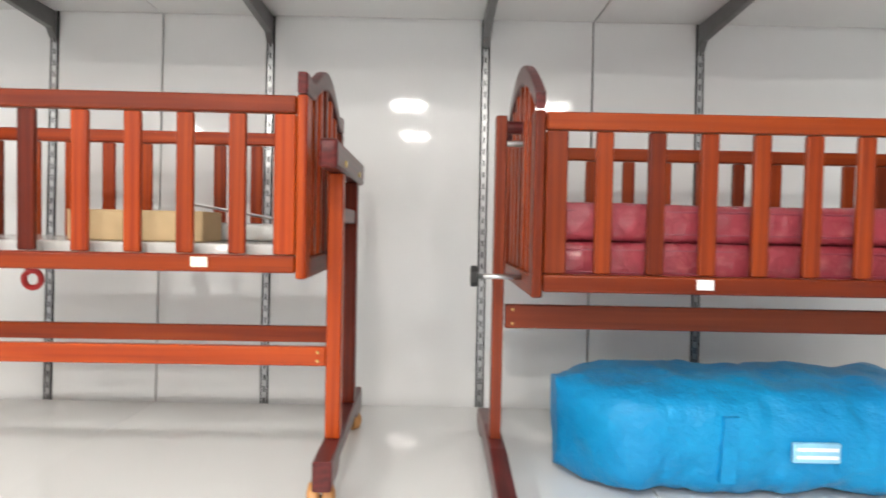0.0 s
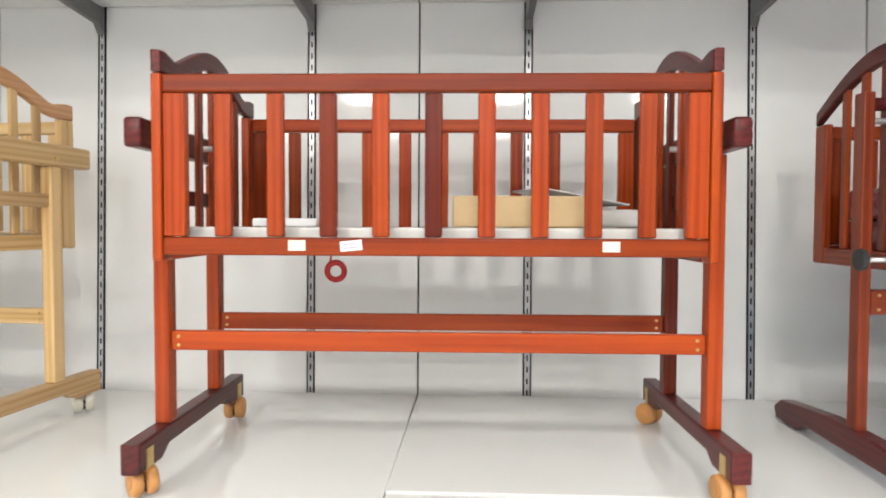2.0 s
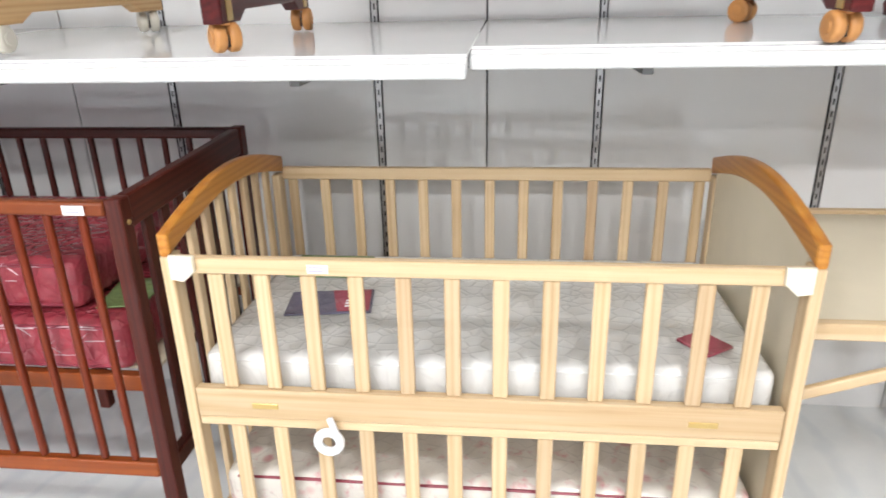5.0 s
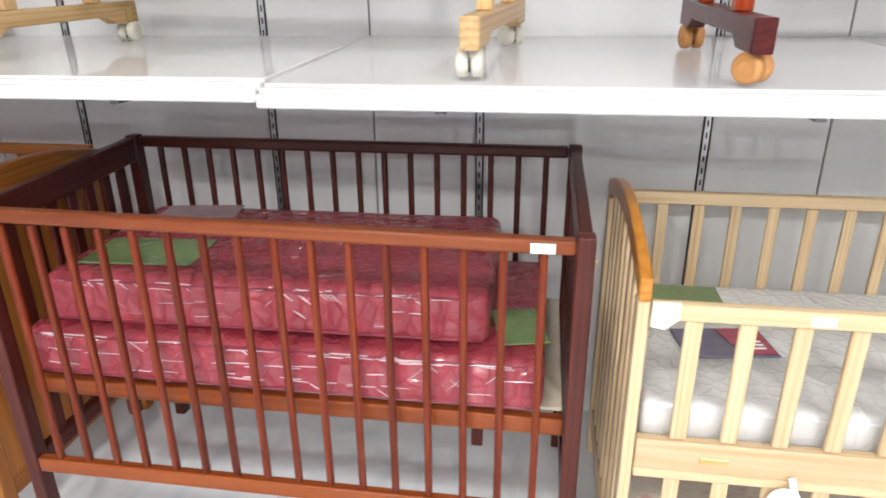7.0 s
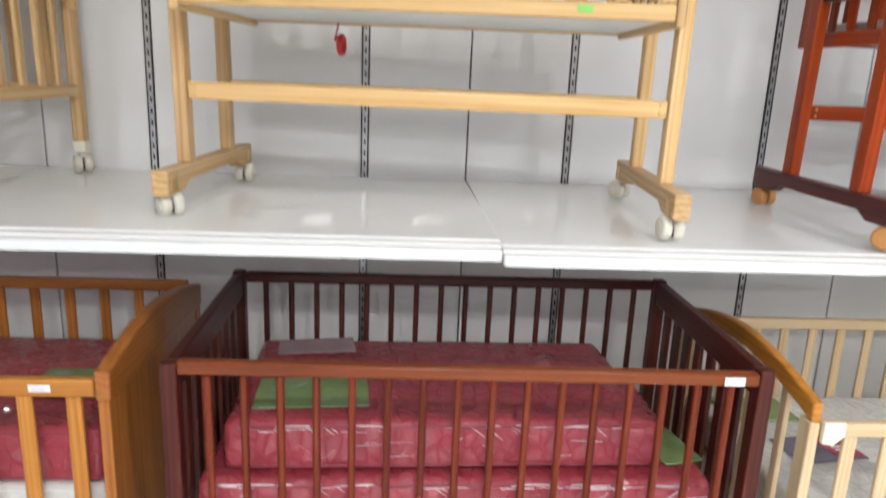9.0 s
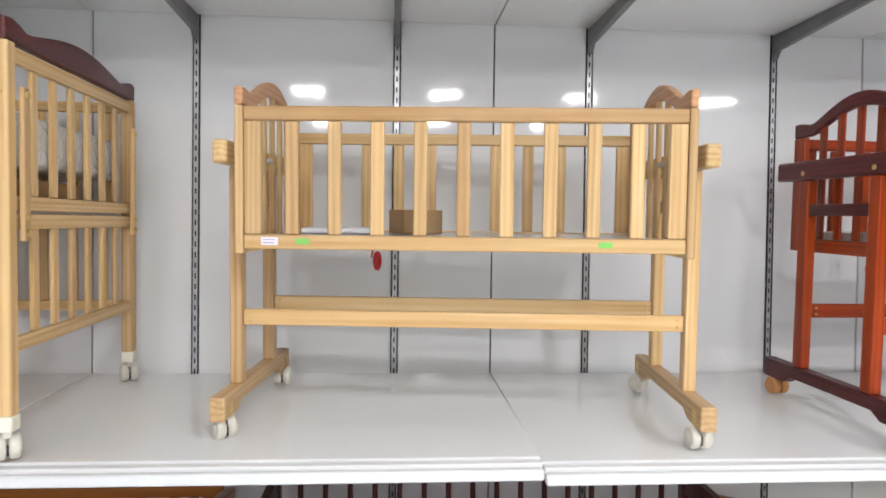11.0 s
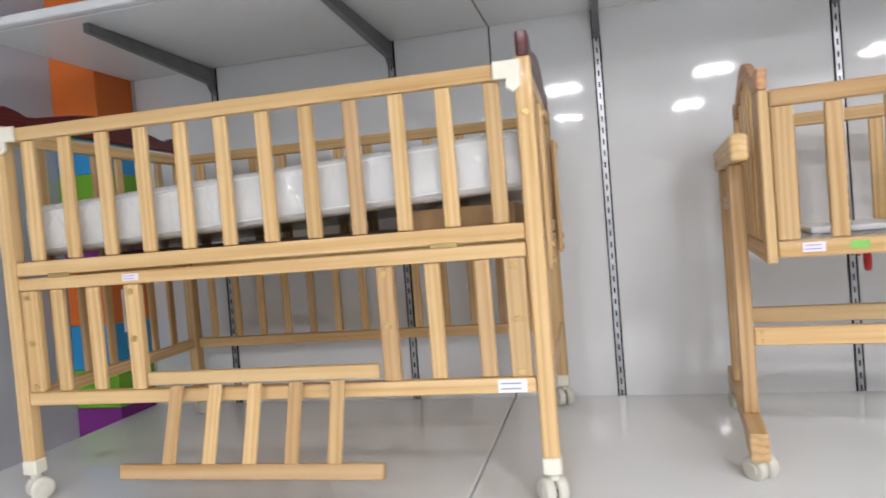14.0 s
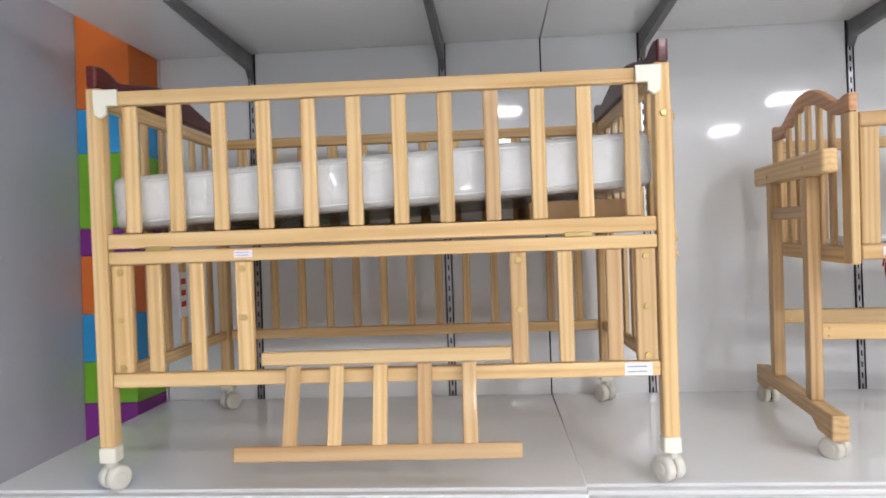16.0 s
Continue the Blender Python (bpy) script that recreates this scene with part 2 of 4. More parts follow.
def box_mesh(size, mat, bev, name):
    key = (tuple(round(s, 4) for s in size), mat.name, bev)
    if key in BOXES:
        return BOXES[key]
    bm = bmesh.new()
    bmesh.ops.create_cube(bm, size=1)
    bmesh.ops.scale(bm, vec=size, verts=bm.verts)
    b = min(bev, min(size) * 0.35)
    if b > 0:
        bmesh.ops.bevel(bm, geom=bm.edges[:], offset=b, segments=2 if bev > 0.002 else 1, profile=0.5, affect="EDGES")
        for f in bm.faces:
            f.smooth = max(f.calc_area(), 0) < b * max(size) * 1.2
    BOXES[key] = to_mesh(name, bm, mat)
    return BOXES[key]


def put(name, me, parent, loc, rot=(0, 0, 0), label=""):
    ob = new(name, me)
    ob.parent = parent
    ob.location = loc
    ob.rotation_euler = [radians(a) for a in rot]
    if label:
        ob["label"] = label
    return ob


def bar(name, parent, mat, lo, hi, bev=0.003, rot=(0, 0, 0), label=""):
    """A block between two corners, its wood grain along its length."""
    size = [b - a for a, b in zip(lo, hi)]
    mid = [(a + b) / 2 for a, b in zip(lo, hi)]
    if isinstance(mat, str):
        mat = wood(mat, size.index(max(size)))
    return put(name, box_mesh(size, mat, bev, name), parent, mid, rot, label)


def plate(name, parent, mat, pts, thick, loc, axis=0, bev=0.004, label=""):
    """An outline (in y and z, or in x and z) drawn out to a board."""
    bm = bmesh.new()
    vs = []
    for a, z in pts:
        vs.append(bm.verts.new((-thick / 2, a, z) if axis == 0 else (a, -thick / 2, z)))
    f = bm.faces.new(vs)
    r = bmesh.ops.extrude_face_region(bm, geom=[f])
    bmesh.ops.translate(bm, vec=(thick, 0, 0) if axis == 0 else (0, thick, 0), verts=[g for g in r["geom"] if isinstance(g, bmesh.types.BMVert)])
    bmesh.ops.recalc_face_normals(bm, faces=bm.faces)
    if bev:
        es = [e for e in bm.edges if len(e.link_faces) == 2 and any(len(q.verts) > 4 for q in e.link_faces)]
        bmesh.ops.bevel(bm, geom=es, offset=bev, segments=2, profile=0.5, affect="EDGES")
    if isinstance(mat, str):
        mat = wood(mat, 1 if axis == 0 else 0)
    return put(name, to_mesh(name, bm, mat), parent, loc, label=label)


def rod(name, parent, mat, r, h, loc, rot=(0, 0, 0), seg=20, bev=0.0, label=""):
    key = ("rod", round(r, 4), round(h, 4), mat.name, bev, seg)
    if key not in BOXES:
        bm = bmesh.new()
        bmesh.ops.create_cone(bm, cap_ends=True, segments=seg, radius1=r, radius2=r, depth=h)
        if bev:
            es = [e for e in bm.edges if any(len(f.verts) > 4 for f in e.link_faces)]
            bmesh.ops.bevel(bm, geom=es, offset=bev, segments=3, profile=0.5, affect="EDGES")
        for f in bm.faces:
            f.smooth = len(f.verts) == 4
        BOXES[key] = to_mesh(name, bm, mat)
    return put(name, BOXES[key], parent, loc, rot, label)


def ring(name, parent, mat, big, small, loc, rot=(0, 0, 0), label="", flat=1.0):
    bm = bmesh.new()
    n, k = 28, 10
    rows = [[bm.verts.new(((big + small * math.cos(2 * math.pi * j / k)) * math.cos(2 * math.pi * i / n),
                           (big + small * math.cos(2 * math.pi * j / k)) * math.sin(2 * math.pi * i / n),
                           small * flat * math.sin(2 * math.pi * j / k))) for j in range(k)] for i in range(n)]
    for i in range(n):
        for j in range(k):
            f = bm.faces.new((rows[i][j], rows[(i + 1) % n][j], rows[(i + 1) % n][(j + 1) % k], rows[i][(j + 1) % k]))
            f.smooth = True
    return put(name, to_mesh(name, bm, mat), parent, loc, rot, label)


def cushion(name, parent, mat, lo, hi, edge=0.03, lump=0.004, rot=(0, 0, 0), label="", seed=0.0):
    """A soft block with rounded, slightly uneven sides."""
    size = Vector([b - a for a, b in zip(lo, hi)])
    mid = [(a + b) / 2 for a, b in zip(lo, hi)]
    bm = bmesh.new()
    bmesh.ops.create_cube(bm, size=1)
    bmesh.ops.scale(bm, vec=size, verts=bm.verts)
    bmesh.ops.bevel(bm, geom=bm.edges[:], offset=edge, segments=4, profile=0.6, affect="EDGES")
    longs = [e for e in bm.edges if e.calc_length() > 0.12]
    bmesh.ops.subdivide_edges(bm, edges=longs, cuts=14, use_grid_fill=True)
    for v in bm.verts:
        q = v.co * 7.0 + Vector((seed, seed * 2, 0))
        v.co += Vector((noise.noise(q), noise.noise(q + Vector((9, 0, 0))), noise.noise(q + Vector((0, 9, 0))))) * lump
    for f in bm.faces:
        f.smooth = True
    return put(name, to_mesh(name, bm, mat), parent, mid, rot, label)


def thing(name, m, label, category, group=""):
    ob = new(name)
    ob.empty_display_size = 0.05
    ob.matrix_world = m
    return tagged(ob, label, category, group)


def single(ob, label, category, group="", kind=""):
    return tagged(ob, label, category, group, kind)


def caster(parent, x, y, z, mat, turn, label):
    """Twin-wheel furniture caster whose wheels stand at height z."""
    r = 0.025
    c = put("caster", box_mesh((0.016, 0.02, 0.02), mat, 0.003, "caster"), parent, (x, y, z + 2 * r + 0.004), (0, 0, turn), label)
    for sx in (-0.0125, 0.0125):
        rod("wheel", c, mat, r, 0.021, (sx, 0.006, -r - 0.004), (0, 90, 0), 20, 0.007)
        rod("hub", c, M_GREYWHEEL if mat is M_GREYWHEEL else mat, r * 0.45, 0.003, (sx * 1.86, 0.006, -r - 0.004), (0, 90, 0), 12, 0.001)
    bar("axle_cover", c, M_BLACK, (-0.004, -0.010, -2 * r + 0.006), (0.004, 0.004, -r), 0.001)
    return c


def screw(parent, x, y, z, rot=(90, 0, 0), r=0.005):
    return rod("bolt", parent, M_BRASS, r * 1.25, 0.005, (x, y, z), rot, 12, 0.001)


def sticker(parent, x, y, z, w, h, mat=None, tilt=0.0, lines=True, name="label"):
    s = bar(name, parent, mat or M_TAG, (x - w / 2, y - 0.0015, z - h / 2), (x + w / 2, y, z + h / 2), 0, (0, tilt, 0))
    if lines:
        for k in (-0.2, 0.2):
            bar("print_line", s, M_INK, (-w * 0.4, -0.0016, k * h - h * 0.05), (w * 0.3, -0.0010, k * h + h * 0.05), 0)
    return s


def under_arch(u, crown, reach, band):
    """Height of an arched band's lower edge over its ends, u from -1 to 1."""
    return band * crown * max(0.0, math.cos(min(1.0, abs(u) / reach) * math.pi / 2)) ** (1.2 if reach < 1 else 1.0)


def arch_pts(half, base, height, crown, horn=0.0, n=24, reach=0.72, band=0.0):
    """Outline of a board with a crown in the middle and a raised horn at each end."""
    pts = [(-half, base), (half, base)]
    if band:
        pts = [((2 * i / n - 1) * half, base + under_arch(2 * i / n - 1, crown, reach, band)) for i in range(n + 1)]
    for i in range(n + 1):
        u = 1 - 2 * i / n
        a = abs(u)
        z = base + height + crown * math.cos(min(1.0, a / reach) * math.pi / 2) ** (1.2 if reach < 1 else 1.0)
        if a > 0.76:
            z += horn * math.sin((a - 0.76) / 0.24 * math.pi * 0.72)
        pts.append((u * half, z))
    return pts


# ---- the setting ----
XL, XR, YB = -3.77, 4.6, -9.5


def fixed(name, mat, lo, hi, bev=0.0):
    size = [b - a for a, b in zip(lo, hi)]
    ob = put(name, box_mesh(size, mat, bev, name), None, [(a + b) / 2 for a, b in zip(lo, hi)])
    return tagged(ob, kind="structure")


wall = fixed("wall_north", M_SIDE, (XL - 0.1, 0.032, 0), (XR, 0.15, CEIL))
floor = fixed("floor", M_FLOOR, (XL - 0.1, YB, -0.1), (XR, 0.15, 0))
fixed("ceiling", M_CEIL, (XL - 0.1, YB, CEIL), (XR, 0.15, CEIL + 0.1))
fixed("wall_west", M_SIDE, (XL - 0.1, YB, 0), (XL, 0.032, CEIL))
fixed("wall_east", M_SIDE, (XR, YB, 0), (XR + 0.1, 0.15, CEIL))
fixed("wall_south", M_SIDE, (XL - 0.1, YB - 0.1, 0), (XR + 0.1, YB, CEIL))
backing = fixed("wall_joint_backing", M_SEAM, (XL, 0.022, 0), (XR, 0.031, 2.5))
# laminate wall panels, half a bay wide, with dark joints between them
for k in range(-4, 4):
    for x0, x1 in ((1.2 * k, 1.2 * k + 0.3), (1.2 * k + 0.3, 1.2 * k + 0.9), (1.2 * k + 0.9, 1.2 * k + 1.2)):
        if x1 < XL:
            continue
        g0 = 0.0022 if abs(x0 - 1.2 * k) < 1e-6 else 0.0115
        g1 = 0.0022 if abs(x1 - 1.2 * k - 1.2) < 1e-6 else 0.0115
        bar("panel", wall, M_WALL, (max(x0 + g0, XL), 0.0, 0.0), (x1 - g1, 0.021, 2.5), 0.0012)
for ob in wall.children:
    ob.matrix_parent_inverse = wall.matrix_basis.inverted()


def slotted_upright(x):
    t = thing("slotted_upright", pose(x, 0, 0), "zinc steel slotted shelf upright let into the wall panels", "shelf upright", "slotted uprights along the wall")
    for sx in (-1, 1):
        bar("flange", t, M_SEAM, (sx * 0.0088 - 0.0012, -0.004, 0.0), (sx * 0.0088 + 0.0012, 0.012, 2.5), 0)
    bar("web", t, M_STEEL, (-0.0074, -0.001, 0.0), (0.0074, 0.003, 2.5), 0)
    bm = bmesh.new()
    for i in range(75):
        z = 0.05 + i * 0.032
        q = [bm.verts.new(c) for c in ((-0.0022, -0.0016, z), (0.0022, -0.0016, z), (0.0022, -0.0016, z + 0.016), (-0.0022, -0.0016, z + 0.016))]
        bm.faces.new(q)
    tagged(put("slot_strip", to_mesh("slot_strip", bm, M_SLOT), t, (0, 0, 0)), kind="stuff")
    return t


up0 = slotted_upright(-3.3)
for k in range(-4, 4):
    copy_thing(up0, pose(0.6 * k - 0.3, 0, 0))
for x in (2.1, 2.7, 3.3):
    copy_thing(up0, pose(x, 0, 0))

SHELF_Z = 1.14
BOARDS = [(0.0, 1.2, 2.0, 0.715), (-1.2, 0.0, 2.5, 0.772), (-2.4, -1.2, 1.9, 0.765), (-3.6, -2.4, 1.3, 0.80), (1.2, 2.4, 2.0, 0.715), (2.4, 3.6, 2.0, 0.715)]


def deck(name, m, x0, x1, depth, label):
    t = thing(name, m, label, "shelf", name + "s along the wall")
    w = x1 - x0
    bar("top_board", t, M_SHELF, (0.0012, -depth + 0.045, -0.028), (w - 0.0012, -0.010, 0.0), 0.0015)
    bar("trim_strip", t, M_SHELF, (0.0012, -depth + 0.020, -0.028), (w - 0.0012, -depth + 0.043, -0.004), 0.002)
    bar("front_lip", t, M_LIP, (0.0012, -depth, -0.034), (w - 0.0012, -depth + 0.020, -0.010), 0.005)
    return t


def bracket(parent, x, depth):
    pts = [(-0.012, -0.030), (-0.012, -0.105), (-0.032, -0.080), (-depth + 0.06, -0.052), (-depth + 0.06, -0.030)]
    plate("bracket", parent, M_BRACKET, pts, 0.019, (x, 0, 0), 0, 0.002, "grey steel cantilever bracket")


for x0, x1, tilt, depth in BOARDS:
    d = deck("display_shelf", pose(x0, 0, SHELF_Z, tilt), x0, x1, depth, "glossy white shelf board carrying cots and cradles")
    bracket(d, 0.3, depth)
    bracket(d, 0.9, depth)
    u = deck("top_shelf", pose(x0, 0, 2.243, 1.2), x0, x1, 0.62, "white upper shelf board on grey brackets")
    bracket(u, 0.3, 0.60)
    bracket(u, 0.9, 0.60)
# filler between the end board and the side wall
fixed("trim", M_SIDE, (XL, -0.02, 0), (-3.62, 0.0, 1.05))

# ---- ceiling lights ----
for x, y in LAMPS:
    t = thing("ceiling_light", pose(x, y, CEIL), "square white recessed ceiling downlight, lit", "ceiling light", "ceiling downlights")
    for a, b in (((-0.19, -0.19), (0.19, -0.15)), ((-0.19, 0.15), (0.19, 0.19)), ((-0.19, -0.149), (-0.15, 0.149)), ((0.15, -0.149), (0.19, 0.149))):
        bar("frame", t, M_LIP, (a[0], a[1], -0.02), (b[0], b[1], 0.0), 0.002)
    bar("diffuser", t, M_LAMP, (-0.149, -0.149, -0.008), (0.149, 0.149, -0.002), 0)
    bar("louvre", t, M_LIP, (-0.149, -0.022, -0.040), (0.149, 0.022, -0.023), 0.001)
    for a, b in ((-0.149, -0.0225), (0.0225, 0.149)):
        bar("louvre", t, M_LIP, (-0.022, a, -0.040), (0.022, b, -0.023), 0.001)
    ld = bpy.data.lights.new("downlight", "AREA")
    ld.shape, ld.size, ld.energy, ld.color = "SQUARE", 0.29, LAMP_W * (0.72 if y > -4 else 1.25), (1.0, 0.98, 0.955)
    lo = new("downlight", ld)
    lo.location = (x, y, CEIL - 0.021)
    lo.parent = t
    lo.matrix_parent_inverse = t.matrix_world.inverted()

# ---- cradles on the shelf ----
TILT = 2.0


def on_shelf(x, y, tilt=TILT, turn=0.0):
    return pose(x, y, SHELF_Z + y * math.tan(radians(tilt)) + 0.001, tilt, 0, turn)


def end_board(t, side, half_x, half_y, z0, z1, kind, board, horn, n=5, crown=0.056, reach=0.72):
    """Basket end: two posts, slats, rails and a shaped head rail."""
    x = side * (half_x - 0.009)
    e = bar("corner_post", t, kind, (x - 0.009, -half_y, z0 - 0.01), (x + 0.009, -half_y + 0.045, z1 + 0.002), 0.004)
    bar("corner_post", t, kind, (x - 0.009, half_y - 0.045, z0 - 0.01), (x + 0.009, half_y, z1 + 0.002), 0.004)
    plate("head_rail", t, board, arch_pts(half_y, z1 + 0.003, 0.030 if reach < 1 else 0.028, crown, horn, 24, reach, 0.9), 0.018, (x, 0, 0), 0, 0.004)
    bar("end_rail", t, kind, (x - 0.008, -half_y + 0.046, z0 - 0.01), (x + 0.008, half_y - 0.046, z0 + 0.025), 0.003)
    for i in range(n):
        y = -half_y + 0.045 + (2 * half_y - 0.09) * (i + 1) / (n + 1)
        bar("slat", t, kind, (x - 0.005, y - 0.011, z0 + 0.026), (x + 0.005, y + 0.011, z1 + 0.006 + under_arch(y / half_y, crown, reach, 0.9)), 0.002)
    return e


NAT_POSE = on_shelf(-1.334, -0.410, TILT, -5.8)


def cradle(m, kind, dark, board, wheel, label, group, drop=0.0, stretch=(0.232, 0.268), casters=True, horn=0.008, posts=2, crown=0.058, reach=0.72, frame_kind="", wide=0.0):
    t = thing("cradle", m, label, "cradle", group)
    fk = frame_kind or kind
    hx, hy, z0, z1 = 0.468 + wide, 0.247, 0.413 + drop, 0.712 + drop
    for s in (-1, 1):
        end_board(t, s, hx, hy, z0, z1, kind, board, horn, 5, crown, reach)
    for s in (-1, 1):
        y = s * (hy - 0.011)
        bar("top_rail", t, kind, (-hx + 0.019, y - 0.011, z1 - 0.030), (hx - 0.019, y + 0.011, z1), 0.004)
        bar("bottom_rail", t, kind, (-hx + 0.019, y - 0.011, z0), (hx - 0.019, y + 0.011, z0 + 0.030), 0.004)
        for q in (-1, 1):
            bar("stile", t, kind, (q * (hx - 0.038) - 0.018, y - 0.009, z0 + 0.031), (q * (hx - 0.038) + 0.018, y + 0.009, z1 - 0.031), 0.002)
        for i in range(9):
            x = (i - 4) * (0.0875 + wide / 4.6)
            bar("slat", t, kind, (x - 0.0145, y - 0.006, z0 + 0.031), (x + 0.0145, y + 0.006, z1 - 0.031), 0.003)
    bar("base_board", t, M_BOARDBASE, (-hx + 0.02, -hy + 0.024, z0 + 0.004), (hx - 0.02, hy - 0.024, z0 + 0.018), 0.002)
    px, py = 0.502 + wide, 0.125
    top = 0.592 + drop if posts == 2 else 0.720
    spots = (-py, py) if posts == 2 else (-0.005,)
    for s in (-1, 1):
        x = s * px
        if casters:
            hl = 0.262
            pts = [(-hl, 0.046), (-hl + 0.085, 0.046), (-hl + 0.115, 0.064), (hl - 0.115, 0.064), (hl - 0.085, 0.046), (hl, 0.046), (hl, 0.098), (-hl, 0.098)]
        else:
            hl = 0.30
            pts = [(-hl, 0.004), (-hl + 0.09, 0.002), (-hl + 0.14, 0.022), (hl - 0.14, 0.022), (hl - 0.09, 0.002), (hl, 0.004), (hl + 0.012, 0.03), (hl - 0.02, 0.052), (0.08, 0.072), (-0.08, 0.072), (-hl + 0.02, 0.052), (-hl - 0.012, 0.03)]
        foot = plate("foot_rail", t, dark, pts, 0.034, (x, 0, 0), 0, 0.004)
        foot_z = 0.098 if casters else 0.070
        for q in spots:
            pw = 0.014 if posts == 2 else 0.011
            bar("post", t, fk, (x - pw, q - 0.017, foot_z), (x + pw, q + 0.017, top), 0.003)
        if posts == 2:
            bar("hanger_bar", t, dark, (x - 0.016, -hy + 0.006, top + 0.001), (x + 0.016, hy - 0.006, top + 0.051), 0.006)
            bar("cross_bar", t, dark, (x - 0.010, -py + 0.0175, 0.50 + drop), (x + 0.010, py - 0.0175, 0.53 + drop), 0.003)
        else:
            rod("hanger_pin", t, wood(dark, 2), 0.013, 0.052, (s * (hx + 0.008), -0.005, top - 0.022), (0, 90, 0), 16, 0.003)
        rod("pivot_bolt", t, M_STEEL, 0.006, 0.05, (s * (hx + 0.012), -0.01, 0.615 + drop if posts == 2 else 0.665), (0, 90, 0), 12)
        for q in (-1, 1):
            if posts == 2:
                screw(t, x + s * 0.0165, q * py, 0.61 + drop, (0, 90, 0))
            if casters:
                caster(t, x - s * 0.006, q * (hl - 0.035), -0.002, wheel, 18 * s * q + 25, "")
                bar("caster_plate", t, M_BRASS, (x - s * 0.0175 - 0.0015, q * (hl - 0.035) - 0.011, 0.05), (x - s * 0.0175 + 0.0015, q * (hl - 0.035) + 0.011, 0.083), 0)
    for q in spots:
        bar("stretcher", t, fk, (-px + 0.015, q - 0.009, stretch[0]), (px - 0.015, q + 0.009, stretch[1]), 0.003)
        for s in (-1, 1):
            for z in (stretch[0] + 0.01, stretch[1] - 0.01):
                screw(t, s * (px - 0.03), q - 0.010, z, r=0.0025)
    return t


RX, RY = 0.082, -0.476
red = cradle(on_shelf(RX, RY, TILT, 1.2), "cherry", "mahogany", "mahogany", M_TANWHEEL, "cherry-red wooden swinging cradle with tan casters on the white shelf", "cradles on the shelf")
nat = cradle(NAT_POSE, "pine", "pine", "beech", M_GREYWHEEL, "natural pine swinging cradle with ivory casters on the white shelf", "cradles on the shelf", wide=0.012)
bag = cradle(on_shelf(1.402, -0.488), "dark_cherry", "mahogany", "mahogany", M_TANWHEEL, "cherry-red wooden cradle on dark rocker feet, pink mattresses inside", "cradles on the shelf",
             drop=-0.022, stretch=(0.295, 0.343), casters=False, horn=0.0, posts=1, crown=0.095, reach=1.0, frame_kind="redbrown")
# tags on the cradles
for t, x, mt, tl in ((red, -0.135, M_TAG, -6), (red, -0.225, M_CREAM, 0), (red, 0.29, M_CREAM, 0), (nat, -0.405, M_TAG, 0), (nat, -0.335, M_GREENTAG, 0), (nat, 0.295, M_GREENTAG, 0), (bag, -0.18, M_WHITE, 0)):
    d = -0.022 if t is bag else 0.0
    sticker(t, x, -0.2475, 0.430 + d, 0.036 if mt is M_TAG else 0.028, 0.017 if mt is not M_GREENTAG else 0.012, mt, tl, mt is M_TAG)
plate("lock_knob", bag, M_BLACK, [(0.02 * math.cos(a * math.pi / 6), 0.02 * math.sin(a * math.pi / 6)) for a in range(12)], 0.012, (-0.556, -0.10, 0.405), 0, 0.002, "steel locking knob")
rod("lock_pin", bag, M_STEEL, 0.005, 0.09, (-0.512, -0.10, 0.405), (0, 90, 0), 10)


def lying(name, mat, m_thing, lo, hi, label, cat, rot=(0, 0, 0), soft=0.0, seed=0.0, group=""):
    """A loose thing placed in the local space of the furniture that it lies in."""
    if soft:
        ob = cushion(name, None, mat, lo, hi, soft, soft * (0.05 if mat is M_WHITEMAT else 0.10), (0, 0, 0), seed=seed)
    else:
        ob = bar(name, None, mat, lo, hi, 0.002)
    ob.matrix_world = m_thing @ Matrix.Translation(ob.location) @ Euler([radians(a) for a in rot]).to_matrix().to_4x4()
    if cat == "mattress":
        hxs, hys, hzs = [(b - a) / 2 for a, b in zip(lo, hi)]
        pipe = plain(mat.name + "_piping", (0.70, 0.70, 0.68) if mat is M_WHITEMAT else (0.24, 0.03, 0.05), 0.4)
        for s in (-1, 1):
            for q in (-1, 1):
                bar("piping", ob, pipe, (-hxs + soft, q * (hys - 0.004) - 0.004, s * (hzs - 0.014) - 0.003), (hxs - soft, q * (hys - 0.004) + 0.004, s * (hzs - 0.014) + 0.003), 0.002)
    return single(ob, label, cat, group)




